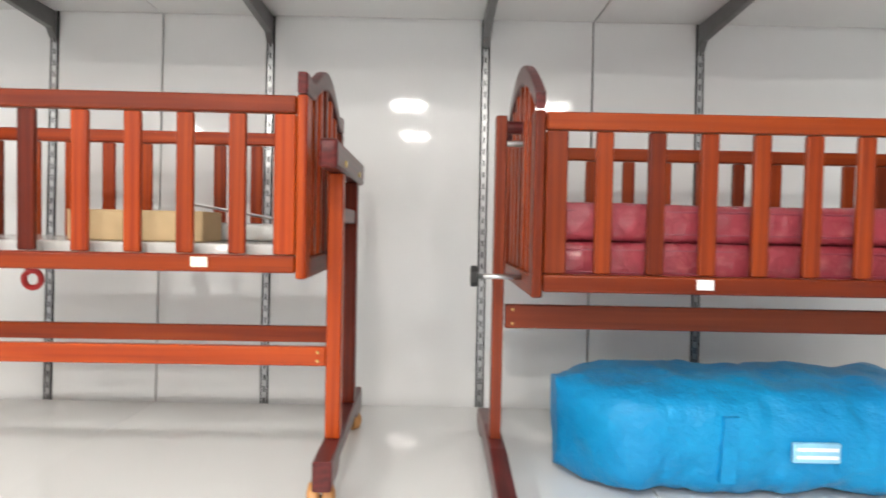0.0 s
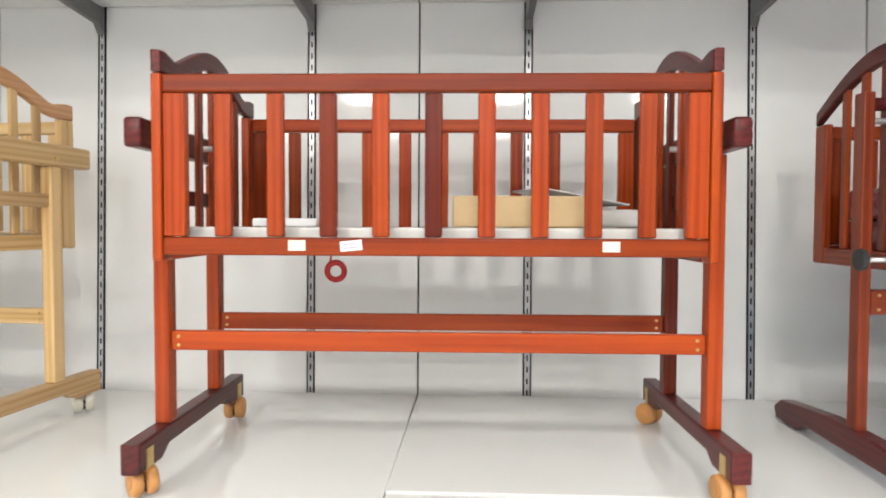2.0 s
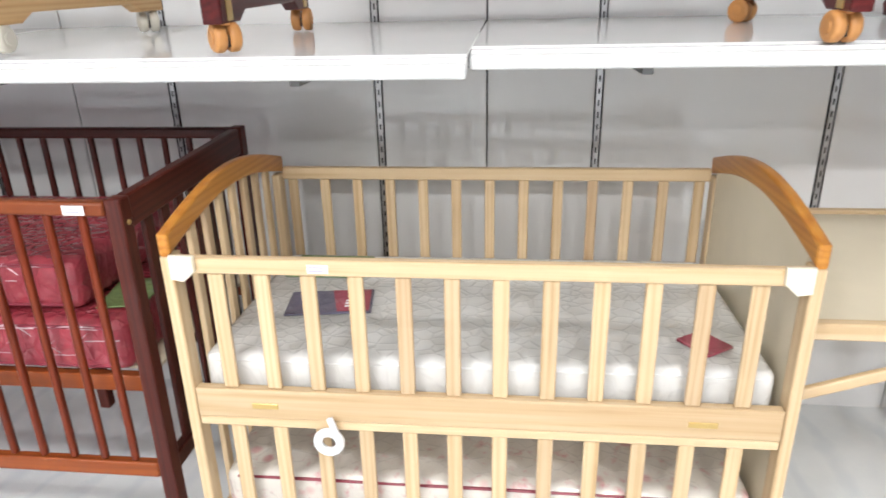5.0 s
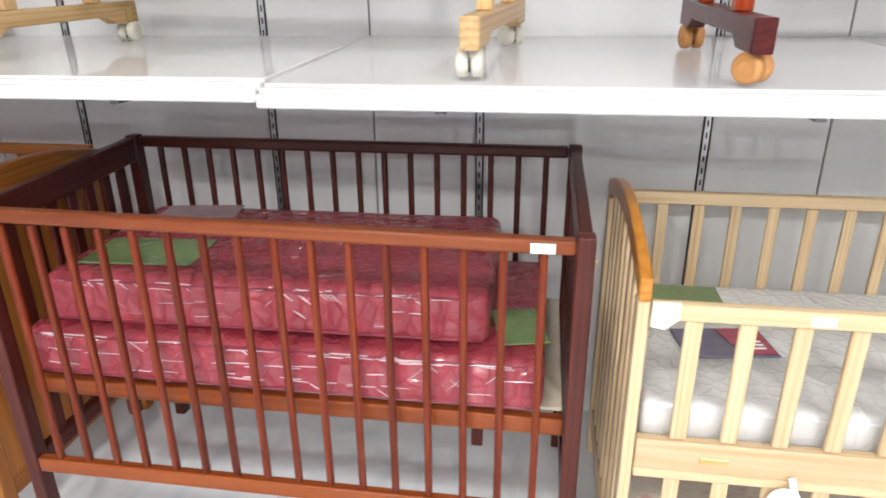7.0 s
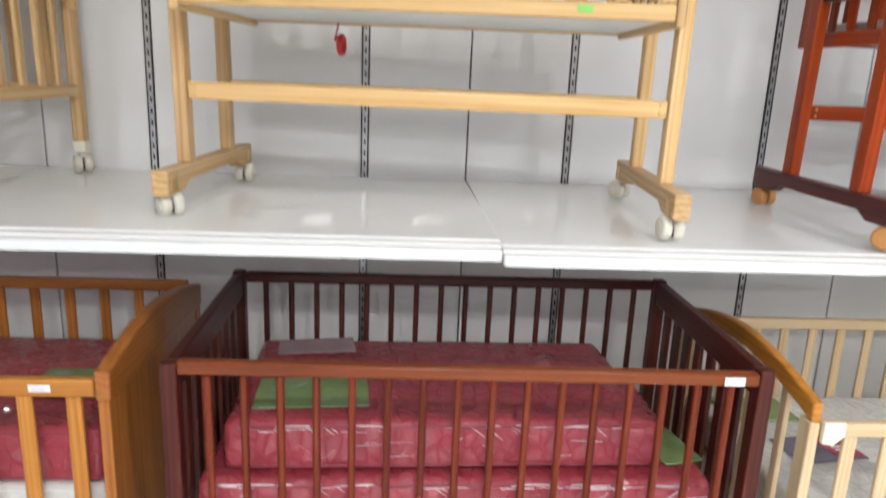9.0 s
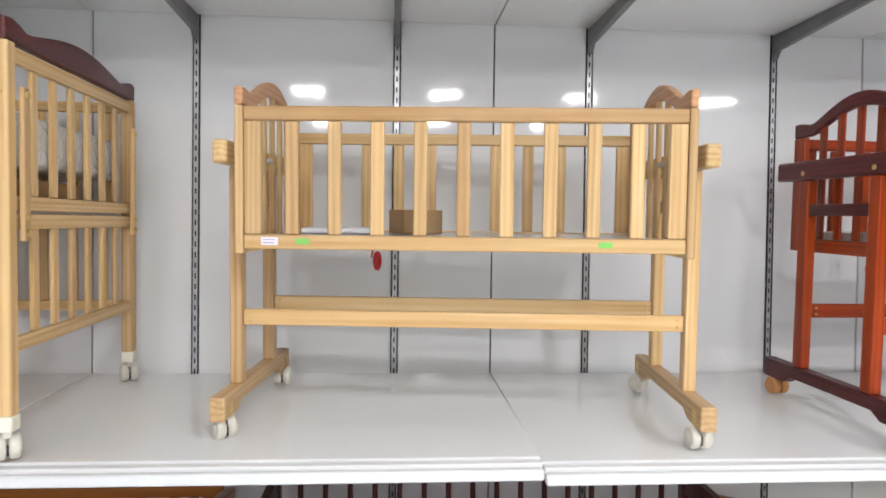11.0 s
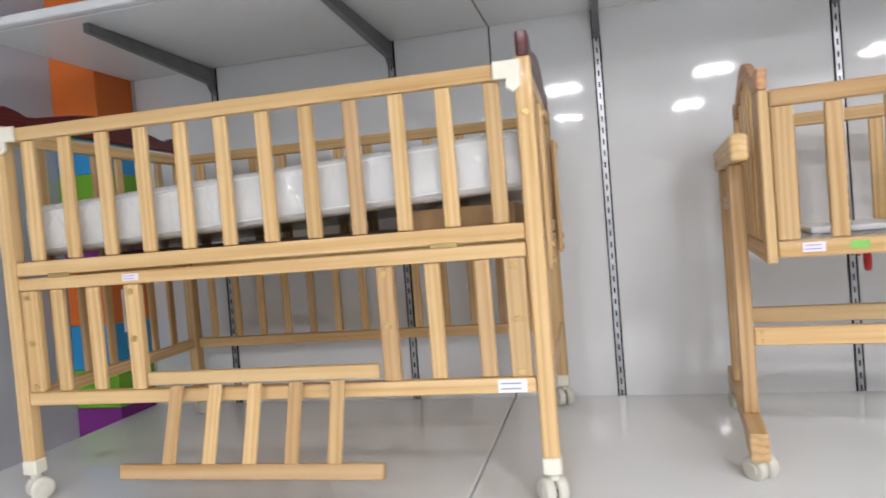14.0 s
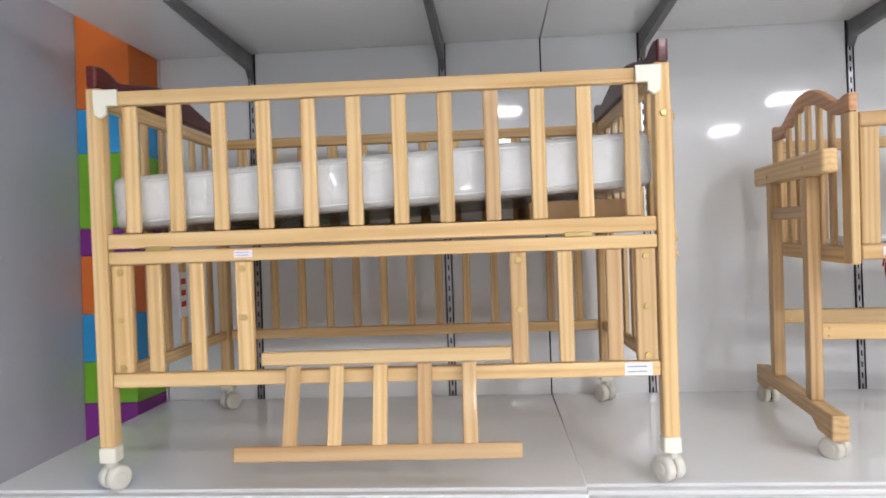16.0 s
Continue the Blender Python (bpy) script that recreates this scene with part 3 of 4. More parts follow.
def film_glints(mattress, hx, hy, hz, count, seed):
    """Pale ridges standing in for glints on the film along a mattress front, one mesh."""
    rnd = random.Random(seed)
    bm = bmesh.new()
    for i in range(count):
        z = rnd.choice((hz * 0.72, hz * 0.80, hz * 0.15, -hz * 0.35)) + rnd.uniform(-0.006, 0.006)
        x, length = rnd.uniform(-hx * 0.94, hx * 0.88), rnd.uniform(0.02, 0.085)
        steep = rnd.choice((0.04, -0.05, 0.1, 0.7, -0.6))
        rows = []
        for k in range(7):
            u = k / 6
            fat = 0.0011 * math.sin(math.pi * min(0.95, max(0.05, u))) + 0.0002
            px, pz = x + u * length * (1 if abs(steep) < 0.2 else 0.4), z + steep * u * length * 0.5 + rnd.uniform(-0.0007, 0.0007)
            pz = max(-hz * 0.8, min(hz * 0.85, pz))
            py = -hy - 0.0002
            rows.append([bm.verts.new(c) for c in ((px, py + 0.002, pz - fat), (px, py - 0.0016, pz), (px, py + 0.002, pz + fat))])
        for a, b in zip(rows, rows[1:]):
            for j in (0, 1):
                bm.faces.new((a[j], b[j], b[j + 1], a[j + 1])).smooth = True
    bmesh.ops.recalc_face_normals(bm, faces=bm.faces)
    fold = put("film_fold", to_mesh("film_fold", bm, M_FILM_GLINT), mattress, (0, 0, 0), label="pale ridges standing in for glints on the wrapping film")
    tagged(fold, kind="stuff")


RM, NM, BM = on_shelf(RX, RY, TILT, 1.2), NAT_POSE, on_shelf(1.402, -0.488)
lying("paper_pad", M_WHITEMAT, RM, (-0.43, -0.205, 0.4315), (0.43, 0.205, 0.460), "thin white printed pad lying in the red cradle", "pad", soft=0.006)
lying("cardboard_box", M_CARDLIGHT, RM, (0.03, -0.17, 0.461), (0.27, -0.06, 0.516), "flat tan cardboard box lying in the red cradle", "box")
lying("plastic_bag", M_WHITEMAT, RM, (0.20, -0.04, 0.461), (0.42, 0.16, 0.496), "folded white plastic bag lying in the red cradle", "plastic bag", soft=0.012, seed=4)
lying("paper_sheet", M_WHITE, RM, (0.17, -0.05, 0.519), (0.36, 0.10, 0.522), "white sheet of paper leaning on the box in the cradle", "paper", (0, 9, 18))
lying("paper_packet", M_WHITE, RM, (-0.34, -0.12, 0.461), (-0.22, -0.03, 0.476), "small bundle of white paper in the red cradle", "paper", soft=0.004, seed=2)
lying("plastic_sheet", M_WHITEMAT, NM, (-0.44, -0.21, 0.4315), (0.43, 0.20, 0.441), "wrinkled clear plastic over the pine cradle's base", "plastic sheet", soft=0.004, seed=7)
lying("cardboard_box", M_CARD, NM, (-0.17, -0.02, 0.442), (-0.07, 0.10, 0.50), "small brown cardboard box standing in the pine cradle", "box", (0, 0, 24))
lying("paper_packet", M_WHITE, NM, (-0.38, -0.08, 0.442), (-0.22, 0.10, 0.455), "loose white paper bundle lying in the pine cradle", "paper", soft=0.005, seed=3)
lying("pink_mattress", M_MAROON, BM, (-0.44, -0.20, 0.4095), (0.44, 0.20, 0.476), "pink patterned mattress wrapped in film in the cradle", "mattress", soft=0.02, seed=1, group="mattresses in the red cradle")
lying("pink_mattress", M_MAROON, BM, (-0.44, -0.20, 0.4765), (0.44, 0.20, 0.543), "pink patterned mattress wrapped in film in the cradle", "mattress", soft=0.02, seed=5, group="mattresses in the red cradle")


def cord_ring(m, x, y, z, turn, label):
    t = thing("cord_loop", m @ Matrix.Translation((x, y, z)), label, "cord", "red cord loops")
    ring("loop", t, M_RED, 0.020, 0.0068, (0, 0, -0.028), (90, 0, turn))
    rod("cord", t, M_RED, 0.0025, 0.045, (-0.012, 0, 0.002), (0, 12, 0), 8)
    return t


cord_ring(RM, -0.246, 0.20, 0.384, 0, "red cord loop hanging under the red cradle")
cord_ring(NM, -0.23, 0.16, 0.39, 82, "red cord loop hanging under the pine cradle")


def zip_bag():
    """Stuffed blue bag under the cradle: sagging sides, folded ends."""
    bm = bmesh.new()
    n, k, L = 90, 48, 0.80
    rows = []
    for i in range(n + 1):
        u = i / n
        x = u * L
        end = min(1.0, math.sin(min(u, 1 - u) * math.pi * 2.6 + 0.22)) if min(u, 1 - u) < 0.17 else 1.0
        row = []
        for j in range(k):
            a = 2 * math.pi * j / k
            cy, cz = math.cos(a), math.sin(a)
            sy = math.copysign(abs(cy) ** 0.55, cy) * 0.17
            sz = math.copysign(abs(cz) ** 0.6, cz) * 0.106
            p = Vector((x, sy * end, 0.106 + sz * (0.82 + 0.18 * end)))
            q = p * 9.0
            w = noise.noise(q) * 0.012 + noise.noise(q * 2.4) * 0.008 + noise.noise(q * 5.0) * 0.004
            p += Vector((noise.noise(q + Vector((5, 0, 0))) * 0.012, cy * w, cz * w))
            p.z = max(p.z, 0.002)
            row.append(bm.verts.new(p))
        rows.append(row)
    for i in range(n):
        for j in range(k):
            bm.faces.new((rows[i][j], rows[i + 1][j], rows[i + 1][(j + 1) % k], rows[i][(j + 1) % k])).smooth = True
    bm.faces.new(rows[0])
    bm.faces.new(rows[-1][::-1])
    bmesh.ops.recalc_face_normals(bm, faces=bm.faces)
    t = thing("storage_bag", on_shelf(1.022, -0.48), "stuffed bright blue nylon bag lying under the red cradle", "bag")
    put("bag_body", to_mesh("bag_body", bm, M_BLUE), t, (0, 0, 0))
    plate("strap", t, M_BLUE, [(0.27, 0.045), (0.297, 0.045), (0.302, 0.165), (0.275, 0.165)], 0.012, (0, -0.172, 0), 1, 0.002, "blue carrying strap")
    lab = bar("bag_label", t, plain("pale_blue_label", (0.25, 0.55, 0.75), 0.5), (0.395, -0.188, 0.088), (0.480, -0.178, 0.124), 0.002)
    for z in (-0.010, 0.004):
        bar("print_line", lab, M_WHITE, (-0.037, -0.0062, z), (0.037, -0.0052, z + 0.006), 0)
    return t


zip_bag()

# ---- folding cot with drop gate, on the shelf ----


def folding_cot(m):
    t = thing("folding_cot", m, "natural pine folding cot with maroon head rails and a lowered gate", "cot")
    hx, hy = 0.565, 0.328
    k = "pine"
    zr, zb, zm, zl = 0.788, 0.477, 0.446, 0.203
    for sx in (-1, 1):
        for sy in (-1, 1):
            x, y = sx * (hx - 0.016), sy * (hy - 0.016)
            bar("leg", t, k, (x - 0.0155, y - 0.0155, 0.085), (x + 0.0155, y + 0.0155, zr + 0.006), 0.004)
            bar("leg_cap", t, M_CREAM, (x - 0.017, y - 0.017, 0.055), (x + 0.017, y + 0.017, 0.086), 0.004)
            caster(t, x, y, -0.002, M_GREYWHEEL, 30 * sx, "")
    for sx in (-1, 1):
        x = sx * (hx - 0.014)
        plate("head_rail", t, "mahogany", arch_pts(hy, zr + 0.0065, 0.030, 0.034, 0.016), 0.022, (x, 0, 0), 0, 0.005, "dark maroon shaped head rail")
        for z0, z1 in ((zr - 0.030, zr), (zb, zb + 0.028), (zm - 0.006, zm + 0.024), (zl, zl + 0.028)):
            bar("end_rail", t, k, (x - 0.009, -hy + 0.033, z0), (x + 0.009, hy - 0.033, z1), 0.003)
        for i in range(6):
            y = -hy + 0.033 + (2 * hy - 0.066) * (i + 1) / 7
            bar("slat", t, k, (x - 0.005, y - 0.012, zb + 0.029), (x + 0.005, y + 0.012, zr - 0.031), 0.002)
            bar("slat", t, k, (x - 0.005, y - 0.012, zl + 0.029), (x + 0.005, y + 0.012, zm - 0.005), 0.002)
    for sy in (-1, 1):
        y = sy * (hy - 0.013)
        for z0, z1 in ((zr - 0.030, zr - 0.002), (zb, zb + 0.029)):
            bar("side_rail", t, k, (-hx + 0.033, y - 0.010, z0), (hx - 0.033, y + 0.010, z1), 0.003)
        for i in range(12):
            x = (i - 5.5) * 0.0885 + 0.005
            bar("slat", t, k, (x - 0.0145, y - 0.006, zb + 0.030), (x + 0.0145, y + 0.006, zr - 0.031), 0.003)
        for z0, z1 in ((zm, zm + 0.0255), (zl, zl + 0.028)):
            bar("side_rail", t, k, (-hx + 0.033, y - 0.010, z0), (hx - 0.033, y + 0.010, z1), 0.003)
        if sy > 0:
            for i in range(13):
                x = (i - 6) * 0.080
                bar("slat", t, k, (x - 0.011, y - 0.005, zl + 0.029), (x + 0.011, y + 0.005, zm - 0.001), 0.002)
    y = -hy + 0.013
    for x in (-0.264, 0.269):
        bar("gate_post", t, k, (x - 0.016, y - 0.012, zl + 0.029), (x + 0.016, y + 0.008, zm - 0.001), 0.003)
        for z in (zm - 0.015, zm - 0.11):
            screw(t, x, y - 0.013, z)
    for x in (-0.445, -0.36, 0.358, 0.450):
        bar("slat", t, k, (x - 0.0145, y - 0.006, zl + 0.029), (x + 0.0145, y + 0.006, zm - 0.001), 0.003)
    for s in (-1, 1):
        x = s * (hx - 0.056)
        bar("stile", t, k, (x - 0.019, y - 0.010, zl + 0.029), (x + 0.019, y + 0.008, zm - 0.001), 0.003)
        for z in (zm - 0.015, zm - 0.11, zl + 0.04):
            screw(t, x, y - 0.011, z)
    # lowered gate
    gate = bar("gate_top_bar", t, k, (-0.228, -hy - 0.019, zl + 0.040), (0.250, -hy - 0.002, zl + 0.066), 0.003)
    bar("gate_bottom_bar", t, k, (-0.268, -hy - 0.075, 0.076), (0.262, -hy - 0.058, 0.104), 0.003, (-12, 0, 0))
    for i in range(5):
        x = -0.165 + i * 0.0835
        a = math.degrees(math.atan2(0.050, 0.145))
        bar("gate_slat", t, k, (x - 0.0135, -hy - 0.043 - 0.004, 0.094), (x + 0.0135, -hy - 0.043 + 0.004, 0.246), 0.002, (-a, 0, 0))
    # white corner brackets, hinges, brace strip
    for s in (-1, 1):
        pts = [(-0.022 * s, 0.022), (0.026 * s, 0.022), (0.026 * s, 0.0), (0.024 * s, -0.026), (0.012 * s, -0.034), (0.0, -0.026), (0.0, -0.010), (-0.022 * s, -0.010)]
        plate("corner_bracket", t, M_CREAM, pts if s < 0 else pts[::-1], 0.008, (s * (hx - 0.045), -hy - 0.003, zr - 0.022), 1, 0.002, "white plastic corner bracket")
    for x in (-0.43, 0.385):
        bar("hinge", t, M_BRASS, (x - 0.026, -hy + 0.001, zb - 0.006), (x + 0.026, -hy + 0.006, zb + 0.003), 0.001)
    for sy in (-1, 1):
        st = bar("brace_strip", t, k, (hx + 0.001, sy * (hy - 0.045) - 0.012, zb - 0.06), (hx + 0.012, sy * (hy - 0.045) + 0.012, zr - 0.075), 0.004)
        for z in (zb - 0.045, zb - 0.015, zr - 0.09):
            screw(t, hx + 0.0135, sy * (hy - 0.045), z, (0, 90, 0), 0.006)
    screw(t, hx - 0.016, -hy + 0.001 - 0.002, zr - 0.09)
    sticker(t, -0.262, -hy + 0.0035, zm + 0.014, 0.036, 0.014)
    sticker(t, 0.49, -hy + 0.0035, zl + 0.014, 0.052, 0.024, M_WHITE)
    bar("base_board", t, "pine", (-hx + 0.035, -hy + 0.030, zb + 0.002), (hx - 0.035, hy - 0.030, zb + 0.010), 0.002)
    return t


FM = on_shelf(-2.794, -0.425, 1.3, 1.5)
folding_cot(FM)
lying("cot_mattress", M_WHITEMAT, FM, (-0.545, -0.285, 0.540), (0.540, 0.285, 0.650), "white cot mattress in clear film, propped on boxes", "mattress", (0, -2.8, 0), 0.026, 6)
lying("cardboard_box", M_CARD, FM, (0.30, -0.24, 0.494), (0.51, 0.10, 0.545), "brown cardboard box under the raised mattress end", "box")
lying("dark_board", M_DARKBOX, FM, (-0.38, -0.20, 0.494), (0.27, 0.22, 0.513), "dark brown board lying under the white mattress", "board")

pt = thing("hang_tag", FM @ Matrix.Translation((-0.541, 0.02, 0.36)), "white and red paper tag hanging on the cot's end slats", "tag")
bar("card", pt, M_WHITE, (-0.002, -0.022, -0.055), (0.001, 0.022, 0.055), 0)
for k in range(3):
    bar("print_line", pt, M_RED, (0.001, -0.014, -0.03 + k * 0.028), (0.002, 0.012, -0.016 + k * 0.028), 0)

# ---- striped column in the corner ----
colm = thing("striped_column", pose(-3.69, -0.10, 0), "corner column of stacked orange, blue, green and purple blocks", "column")
zs = [(0.0, "blue"), (0.14, "orange"), (0.33, "purple"), (0.45, "green"), (0.58, "blue"), (0.72, "orange"), (0.98, "purple"), (1.17, "green"), (1.29, "blue"), (1.43, "orange"), (1.60, "purple"), (1.68, "green"), (1.90, "blue"), (2.03, "orange"), (2.60, "")]
for (z, c), (z2, c2) in zip(zs, zs[1:]):
    bar("block", colm, M_COL[c], (-0.078, -0.07, z), (0.085, 0.098, z2 - 0.0005), 0.002, label=c + " painted block")

# ---- cots on the floor ----


def shaped_end(t, side, hx, hy, kind, board, z0, z1, crown, solid, slat_w=0.02, n=7, thick=0.022, fat=0.05, band=0.0):
    x = side * (hx - thick / 2)
    plate("head_rail", t, board, arch_pts(hy, z1 - fat, fat, crown, 0.0, 24, 1.0, band), thick, (x, 0, 0), 0, 0.006)
    for s in (-1, 1):
        y = s * (hy - 0.02)
        bar("corner_post", t, kind, (x - 0.011, y - 0.02, 0.0), (x + 0.011, y + 0.02, z1 - fat - 0.0005), 0.004)
    bar("end_rail", t, kind, (x - 0.009, -hy + 0.041, z0), (x + 0.009, hy - 0.041, z0 + 0.05), 0.003)
    if solid:
        w = hy - 0.041
        top = [(w * (1 - i / 8), z1 - fat + 0.001 + under_arch(w / hy * (1 - i / 8), crown, 1.0, band)) for i in range(17)]
        plate("end_panel", t, solid, [(-w, z0 + 0.051), (w, z0 + 0.051)] + top, 0.014, (x, 0, 0), 0, 0.0)
    else:
        for i in range(n):
            y = -hy + 0.04 + (2 * hy - 0.08) * (i + 1) / (n + 1)
            bar("slat", t, kind, (x - 0.006, y - slat_w / 2, z0 + 0.051), (x + 0.006, y + slat_w / 2, z1 - fat + 0.002 + under_arch(y / hy, crown, 1.0, band)), 0.002)


def side_frame(t, hx, y, kind, z0, z1, h0, h1, n, w, th=0.010, pitch=None, end=0.024):
    bar("side_rail", t, kind, (-hx + end, y - 0.011, z1 - h1), (hx - end, y + 0.011, z1), 0.004)
    bar("side_rail", t, kind, (-hx + end, y - 0.011, z0), (hx - end, y + 0.011, z0 + h0), 0.003)
    for i in range(n):
        x = ((i + 0.5) / n - 0.5) * (2 * hx - 2 * end - 0.01) if pitch is None else (i - (n - 1) / 2) * pitch
        bar("slat", t, kind, (x - w / 2, y - th / 2, z0 + h0 + 0.0005), (x + w / 2, y + th / 2, z1 - h1 - 0.0005), 0.003)


# pale pine cot with honey head rails
LX, LY = 0.015, -0.478
LM = pose(LX, LY, 0)
t = thing("baby_cot", LM, "pale pine baby cot with honey-coloured arched head rails, on the floor", "cot", "cots on the floor")
hx, hy = 0.572, 0.312
shaped_end(t, -1, hx, hy, "pale_pine", "honey", 0.10, 0.812, 0.056, None, 0.024, 7, band=0.92, fat=0.042)
shaped_end(t, 1, hx, hy, "pale_pine", "honey", 0.10, 0.812, 0.056, M_CREAMBOARD, band=0.92, fat=0.042)
side_frame(t, hx, -hy + 0.011, "pale_pine", 0.432, 0.768, 0.064, 0.031, 12, 0.029, pitch=0.0865)
side_frame(t, hx, hy - 0.011, "pale_pine", 0.432, 0.786, 0.064, 0.032, 13, 0.026, pitch=0.0873)
side_frame(t, hx, -hy + 0.012, "pale_pine", 0.10, 0.4315, 0.05, 0.02, 12, 0.029, pitch=0.0865)
side_frame(t, hx, hy - 0.012, "pale_pine", 0.10, 0.4315, 0.05, 0.02, 12, 0.029, pitch=0.0865)
bar("base_board", t, "pale_pine", (-hx + 0.03, -hy + 0.03, 0.43), (hx - 0.03, hy - 0.03, 0.445), 0.002)
bar("lower_base_board", t, "pale_pine", (-hx + 0.03, -hy + 0.03, 0.16), (hx - 0.03, hy - 0.03, 0.175), 0.002)
for s in (-1, 1):
    pts = [(-0.022 * s, 0.020), (0.024 * s, 0.020), (0.024 * s, -0.026), (0.0, -0.030), (-0.022 * s, -0.010)]
    plate("corner_bracket", t, M_CREAM, pts if s < 0 else pts[::-1], 0.012, (s * (hx - 0.046), -hy - 0.006, 0.755), 1, 0.003, "cream plastic corner bracket")
for x in (-0.41, 0.41):
    bar("hinge", t, M_BRASS, (x - 0.026, -hy - 0.002, 0.455), (x + 0.026, -hy + 0.001, 0.467), 0.001)
sticker(t, -0.28, -hy - 0.0005, 0.752, 0.038, 0.016)
lying("cot_mattress", M_WHITEMAT, LM, (-0.54, -0.275, 0.446), (0.54, 0.275, 0.552), "white cot mattress wrapped in clear film in the pale cot", "mattress", soft=0.022, seed=8)
lying("cot_mattress", M_FLORAL, LM, (-0.54, -0.275, 0.176), (0.54, 0.275, 0.27), "pale floral mattress in the cot's lower tray", "mattress", soft=0.03, seed=9)
lying("picture_card", M_PICTURE, LM, (-0.50, 0.10, 0.555), (-0.30, 0.24, 0.560), "green printed card lying on the white mattress", "card")
card = lying("picture_card", M_NAVY, LM, (-0.44, -0.10, 0.555), (-0.25, 0.02, 0.559), "navy and red printed card on the white mattress", "card", (0, 0, 8))
plate("red_half", card, M_REDCARD, [(0.02, -0.055), (0.09, -0.055), (0.09, 0.055), (0.0, 0.055)], 0.001, (0, 0, 0.0035), 1, 0)
card.children[-1].rotation_euler = (radians(-90), 0, 0)
for k in range(3):
    bar("print_line", card, M_WHITE, (0.035, -0.035 + k * 0.014, 0.0042), (0.075, -0.029 + k * 0.014, 0.0047), 0)
lying("picture_card", M_REDCARD, LM, (0.40, -0.22, 0.554), (0.47, -0.14, 0.560), "small red printed card on the mattress corner", "card", (0, 0, 35))
tp = thing("tape_roll", LM @ Matrix.Translation((-0.285, -hy - 0.013, 0.395)), "white adhesive tape roll hanging on the pale cot", "tape roll")
ring("roll", tp, M_WHITE, 0.022, 0.009, (0, 0, 0), (90, 0, 0), flat=1.0)
bar("tape_end", tp, M_WHITE, (0.004, -0.004, 0.02), (0.016, 0.004, 0.055), 0.001, (0, -18, 0))

# fold-out changing tray on the cot's end, with its strut
ct = thing("changing_tray", pose(0.5865, -0.46, 0.655, 4.0), "cream fold-out changing tray with pale wooden rim on the cot's end", "changing tray")
bar("tray_board", ct, M_CREAMBOARD, (0.012, -0.262, -0.006), (0.40, 0.262, 0.006), 0.002)
bar("rim", ct, "pale_pine", (0.0, -0.285, -0.020), (0.425, -0.263, 0.014), 0.004)
bar("rim", ct, "pale_pine", (0.0, 0.263, -0.020), (0.425, 0.285, 0.014), 0.004)
bar("rim", ct, "pale_pine", (0.402, -0.262, -0.020), (0.425, 0.262, 0.014), 0.004)
bar("strut", ct, "pale_pine", (0.005, -0.250, -0.135), (0.31, -0.236, -0.110), 0.004, (0, -20, 0))
rod("strut_bolt", ct, M_STEEL, 0.006, 0.02, (0.02, -0.252, -0.176), (90, 0, 0), 10)

# a further pale cot beyond the tray
RM2 = pose(1.72, -0.46, 0)
t = thing("baby_cot", RM2, "pine slatted cot holding a maroon mattress, on the floor", "cot", "cots on the floor")
shaped_end(t, -1, 0.56, 0.30, "pine", "pine", 0.10, 0.80, 0.03, None, 0.024, 6)
shaped_end(t, 1, 0.56, 0.30, "pine", "pine", 0.10, 0.80, 0.03, None, 0.024, 6)
side_frame(t, 0.56, -0.289, "pine", 0.10, 0.58, 0.05, 0.03, 12, 0.026)
side_frame(t, 0.56, 0.289, "pine", 0.10, 0.76, 0.05, 0.03, 12, 0.026)
bar("base_board", t, "pine", (-0.53, -0.27, 0.30), (0.53, 0.27, 0.315), 0.002)
lying("cot_mattress", M_MAROON, RM2, (-0.51, -0.25, 0.316), (0.51, 0.25, 0.43), "maroon patterned mattress in the further pale cot", "mattress", soft=0.03, seed=11)

# dark cot with thin round-edged bars
DX, DY = -1.236, -0.4625
DM = pose(DX, DY, 0)
t = thing("baby_cot", DM, "dark walnut-stained cot with thin bars, on the floor", "cot", "cots on the floor")
hx, hy = 0.607, 0.302
TOP_FRONT, TOP_BACK = 0.868, 0.894
lean = math.degrees(math.atan2(TOP_BACK - TOP_FRONT, 2 * hy))
for sx in (-1, 1):
    for sy, top in ((-1, TOP_FRONT), (1, TOP_BACK)):
        x, y = sx * (hx - 0.016), sy * (hy - 0.018)
        bar("leg", t, "walnut", (x - 0.016, y - 0.018, 0.0), (x + 0.016, y + 0.018, top), 0.004)
    x, mid = sx * (hx - 0.016), (TOP_FRONT + TOP_BACK) / 2
    bar("end_rail", t, "walnut", (x - 0.012, -hy + 0.037, mid - 0.067), (x + 0.012, hy - 0.037, mid - 0.002), 0.004, (lean, 0, 0))
    bar("end_rail", t, "walnut", (x - 0.012, -hy + 0.037, 0.25), (x + 0.012, hy - 0.037, 0.29), 0.004)
    for i in range(7):
        y = -hy + 0.037 + (2 * hy - 0.074) * (i + 1) / 8
        bar("slat", t, "walnut", (x - 0.006, y - 0.016, 0.2905), (x + 0.006, y + 0.016, mid - 0.067 + y * math.tan(radians(lean))), 0.003)
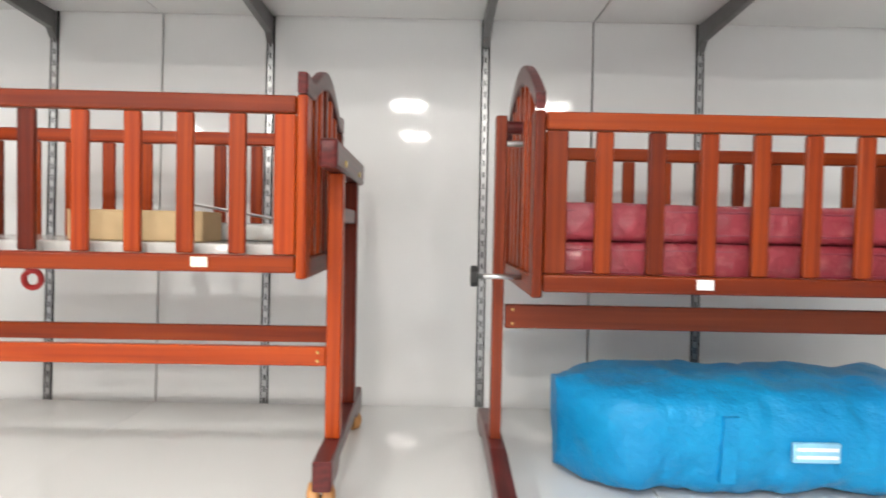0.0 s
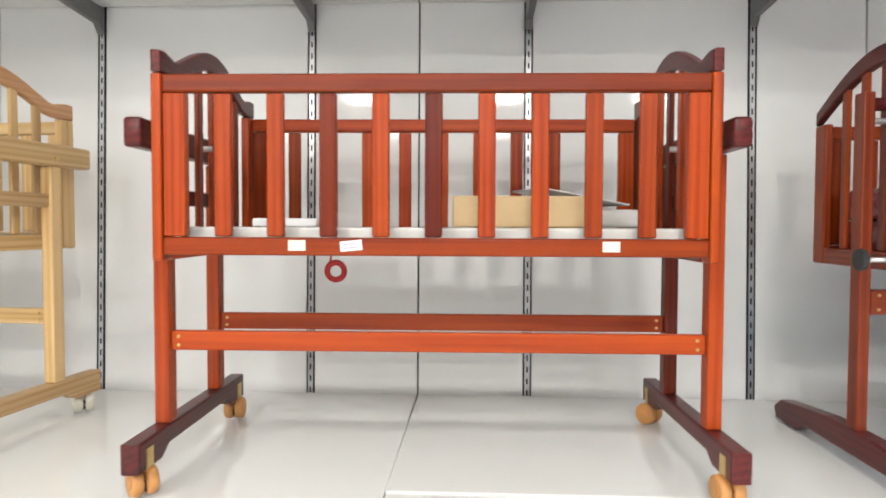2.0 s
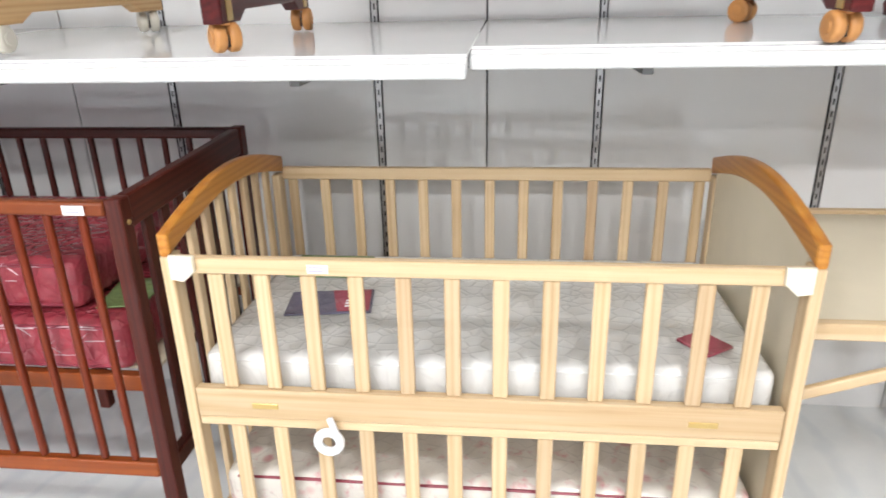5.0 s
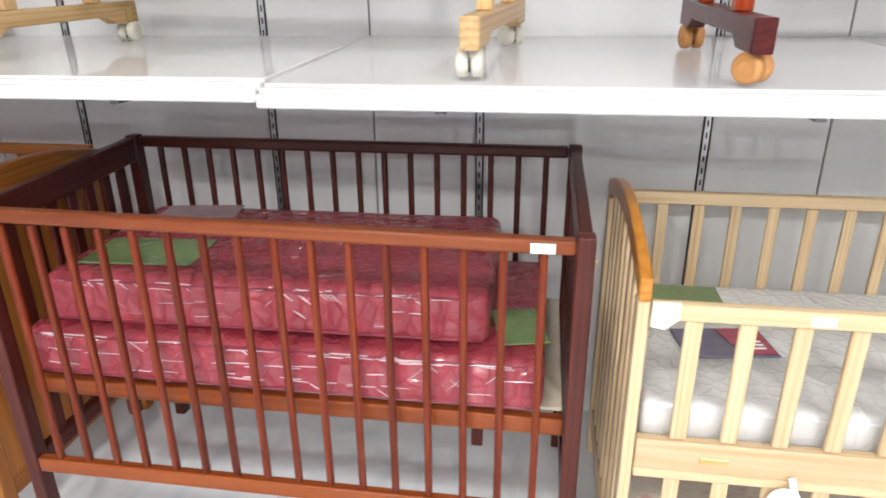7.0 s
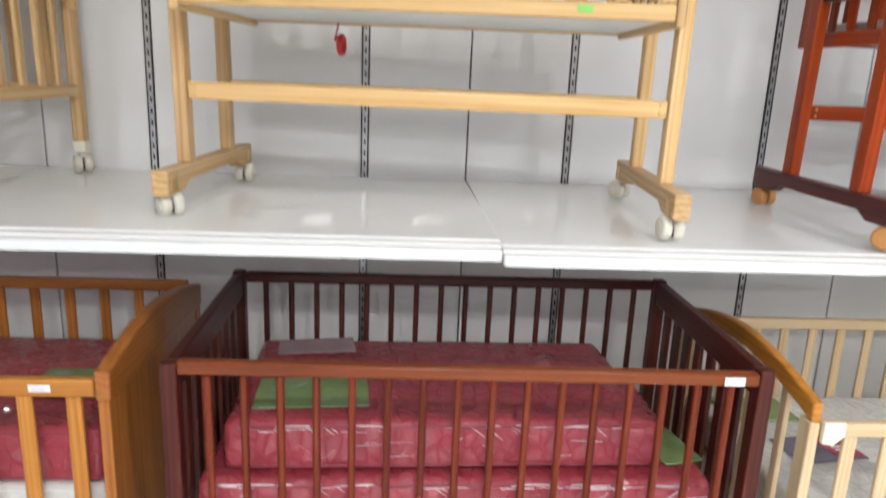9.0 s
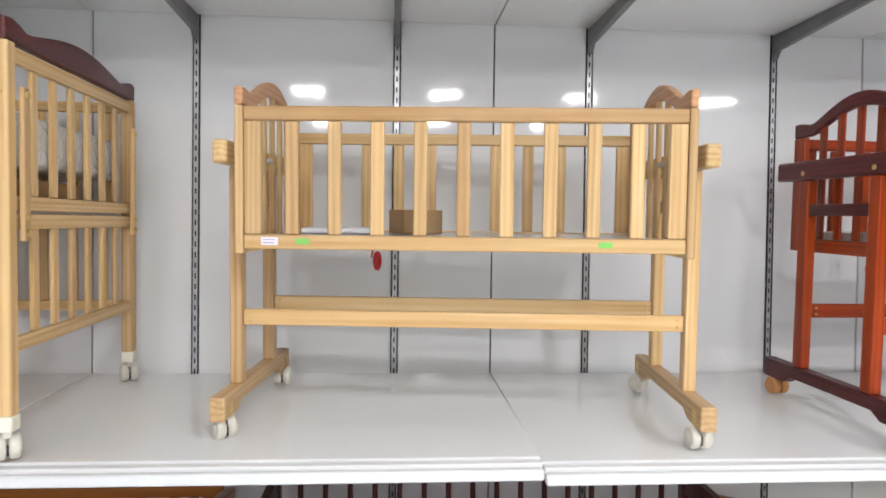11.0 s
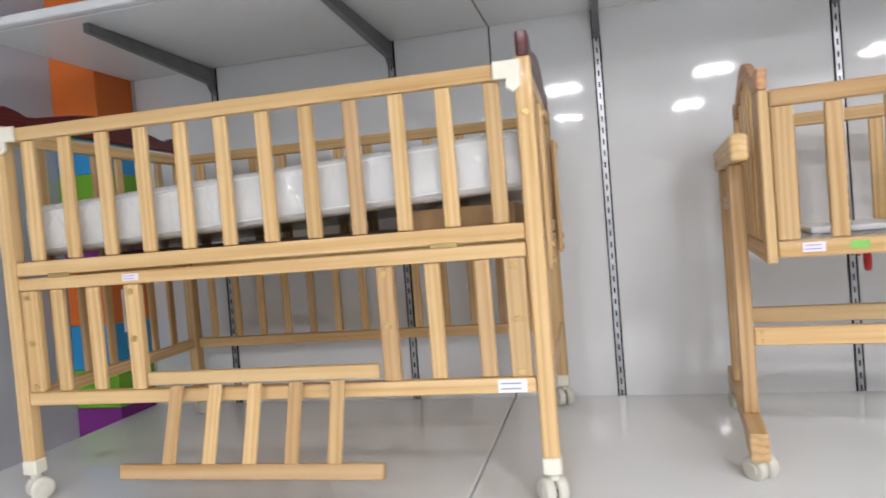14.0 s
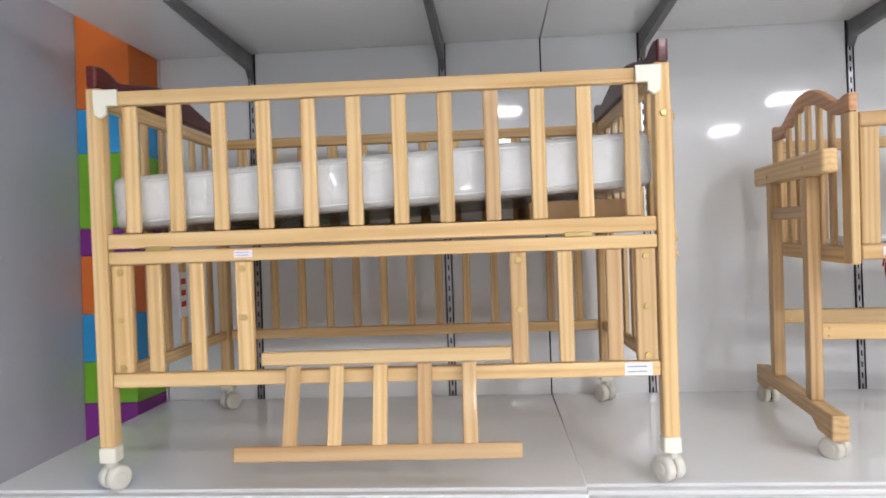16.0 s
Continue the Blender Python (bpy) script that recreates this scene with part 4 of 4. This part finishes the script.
for sy, kk, top in ((-1, "teak", TOP_FRONT - 0.006), (1, "walnut", TOP_BACK - 0.004)):
    y = sy * (hy - 0.012)
    rise = 0.006 if sy < 0 else 0.0
    bar("side_rail", t, kk, (-hx + 0.033, y - 0.014, top - 0.028 + rise), (hx - 0.033, y + 0.014, top + rise), 0.006, (0, 100 * rise, 0))
    bar("side_rail", t, kk, (-hx + 0.033, y - 0.011, 0.250), (hx - 0.033, y + 0.011, 0.286), 0.004)
    for i in range(16):
        x = (i - 7.5) * 0.0695
        bar("bar", t, kk if sy > 0 else "rosewood", (x - 0.0075, y - 0.0075, 0.2865), (x + 0.0075, y + 0.0075, top - 0.019), 0.005)
    bar("base_rail", t, "teak", (-hx + 0.033, sy * (hy - 0.06) - 0.012, 0.432), (hx - 0.033, sy * (hy - 0.06) + 0.012, 0.470), 0.003)
bar("base_board", t, M_CREAMBOARD, (0.30, -hy + 0.075, 0.4705), (hx - 0.034, hy - 0.03, 0.4795), 0.002, label="cream plywood base board")
for x in (-0.40, 0.40):
    bar("base_peg", t, "walnut", (x - 0.012, -0.19, 0.34), (x + 0.012, -0.166, 0.470), 0.003)
for q in (-1, 1):
    screw(t, q * (hx + 0.001), -hy + 0.018, 0.82, (0, 90, 0), 0.004)
sticker(t, 0.519, -hy - 0.0045, 0.848, 0.042, 0.018, M_WHITE)
low_mat = lying("cot_mattress", M_MAROON, DM, (-0.565, -0.262, 0.480), (0.535, 0.262, 0.596), "maroon patterned mattress in clear film, lowest of two", "mattress", soft=0.032, seed=12, group="maroon mattresses")
top_mat = lying("cot_mattress", M_MAROON, DM, (-0.52, -0.225, 0.5965), (0.420, 0.262, 0.712), "maroon patterned mattress in clear film, stacked on another", "mattress", (0, 0, 1.0), 0.032, 13, group="maroon mattresses")
# glints of the film, put on as pale slivers
film_glints(low_mat, 0.545, 0.262, 0.058, 70, 3)
film_glints(top_mat, 0.47, 0.243, 0.058, 45, 4)
lying("picture_card", M_PICTURE, DM, (-0.47, -0.17, 0.714), (-0.22, -0.02, 0.718), "green printed card lying on the maroon mattress", "card", (0, 0, 4))
lying("picture_card", M_PICTURE, DM, (0.43, -0.20, 0.600), (0.53, -0.05, 0.604), "green printed card half under the upper mattress", "card", (0, 0, 12))
lying("plastic_flap", M_FLAP, DM, (-0.47, 0.14, 0.7135), (-0.27, 0.24, 0.716), "loose flap of clear wrapping film on the maroon mattress", "wrapping film", (0, 0, 8))

# orange-brown cot
OX, OY = -2.52, -0.45
OM = pose(OX, OY, 0)
t = thing("baby_cot", OM, "honey-brown cot with tall brown end boards, on the floor", "cot", "cots on the floor")
hx, hy = 0.58, 0.30
shaped_end(t, -1, hx, hy, "amber", "amber", 0.12, 0.845, 0.045, wood("amber", 2), thick=0.03, fat=0.06)
shaped_end(t, 1, hx, hy, "amber", "amber", 0.12, 0.845, 0.045, wood("amber", 2), thick=0.03, fat=0.06)
side_frame(t, hx, -hy + 0.012, "honey", 0.19, 0.827, 0.035, 0.036, 12, 0.030, pitch=0.092, end=0.032)
side_frame(t, hx, hy - 0.012, "amber", 0.19, 0.858, 0.035, 0.030, 12, 0.026, pitch=0.092, end=0.032)
bar("side_rail", t, "honey", (-hx + 0.032, -hy + 0.024, 0.37), (hx - 0.032, -hy + 0.036, 0.43), 0.003)
bar("base_board", t, "amber", (-hx + 0.032, -hy + 0.037, 0.415), (hx - 0.032, hy - 0.03, 0.43), 0.002)
sticker(t, 0.45, -hy - 0.0, 0.81, 0.04, 0.014, M_WHITE)
for sz, (z0, z1), mt, lab in ((1, (0.431, 0.51), M_MAROON, "maroon mattress in film, lowest in the honey-brown cot"), (2, (0.511, 0.575), M_WHITEMAT, "white mattress between two maroon ones in the cot"), (3, (0.576, 0.70), M_MAROON, "maroon mattress in film, topmost in the honey-brown cot")):
    lying("cot_mattress", mt, OM, (-0.535, -0.255, z0), (0.535, 0.26, z1), lab, "mattress", soft=0.025, seed=20 + sz, group="mattresses in the honey cot")
lying("picture_card", M_PICTURE, OM, (0.30, -0.12, 0.703), (0.50, 0.03, 0.707), "green and yellow printed card on the maroon mattress", "card")
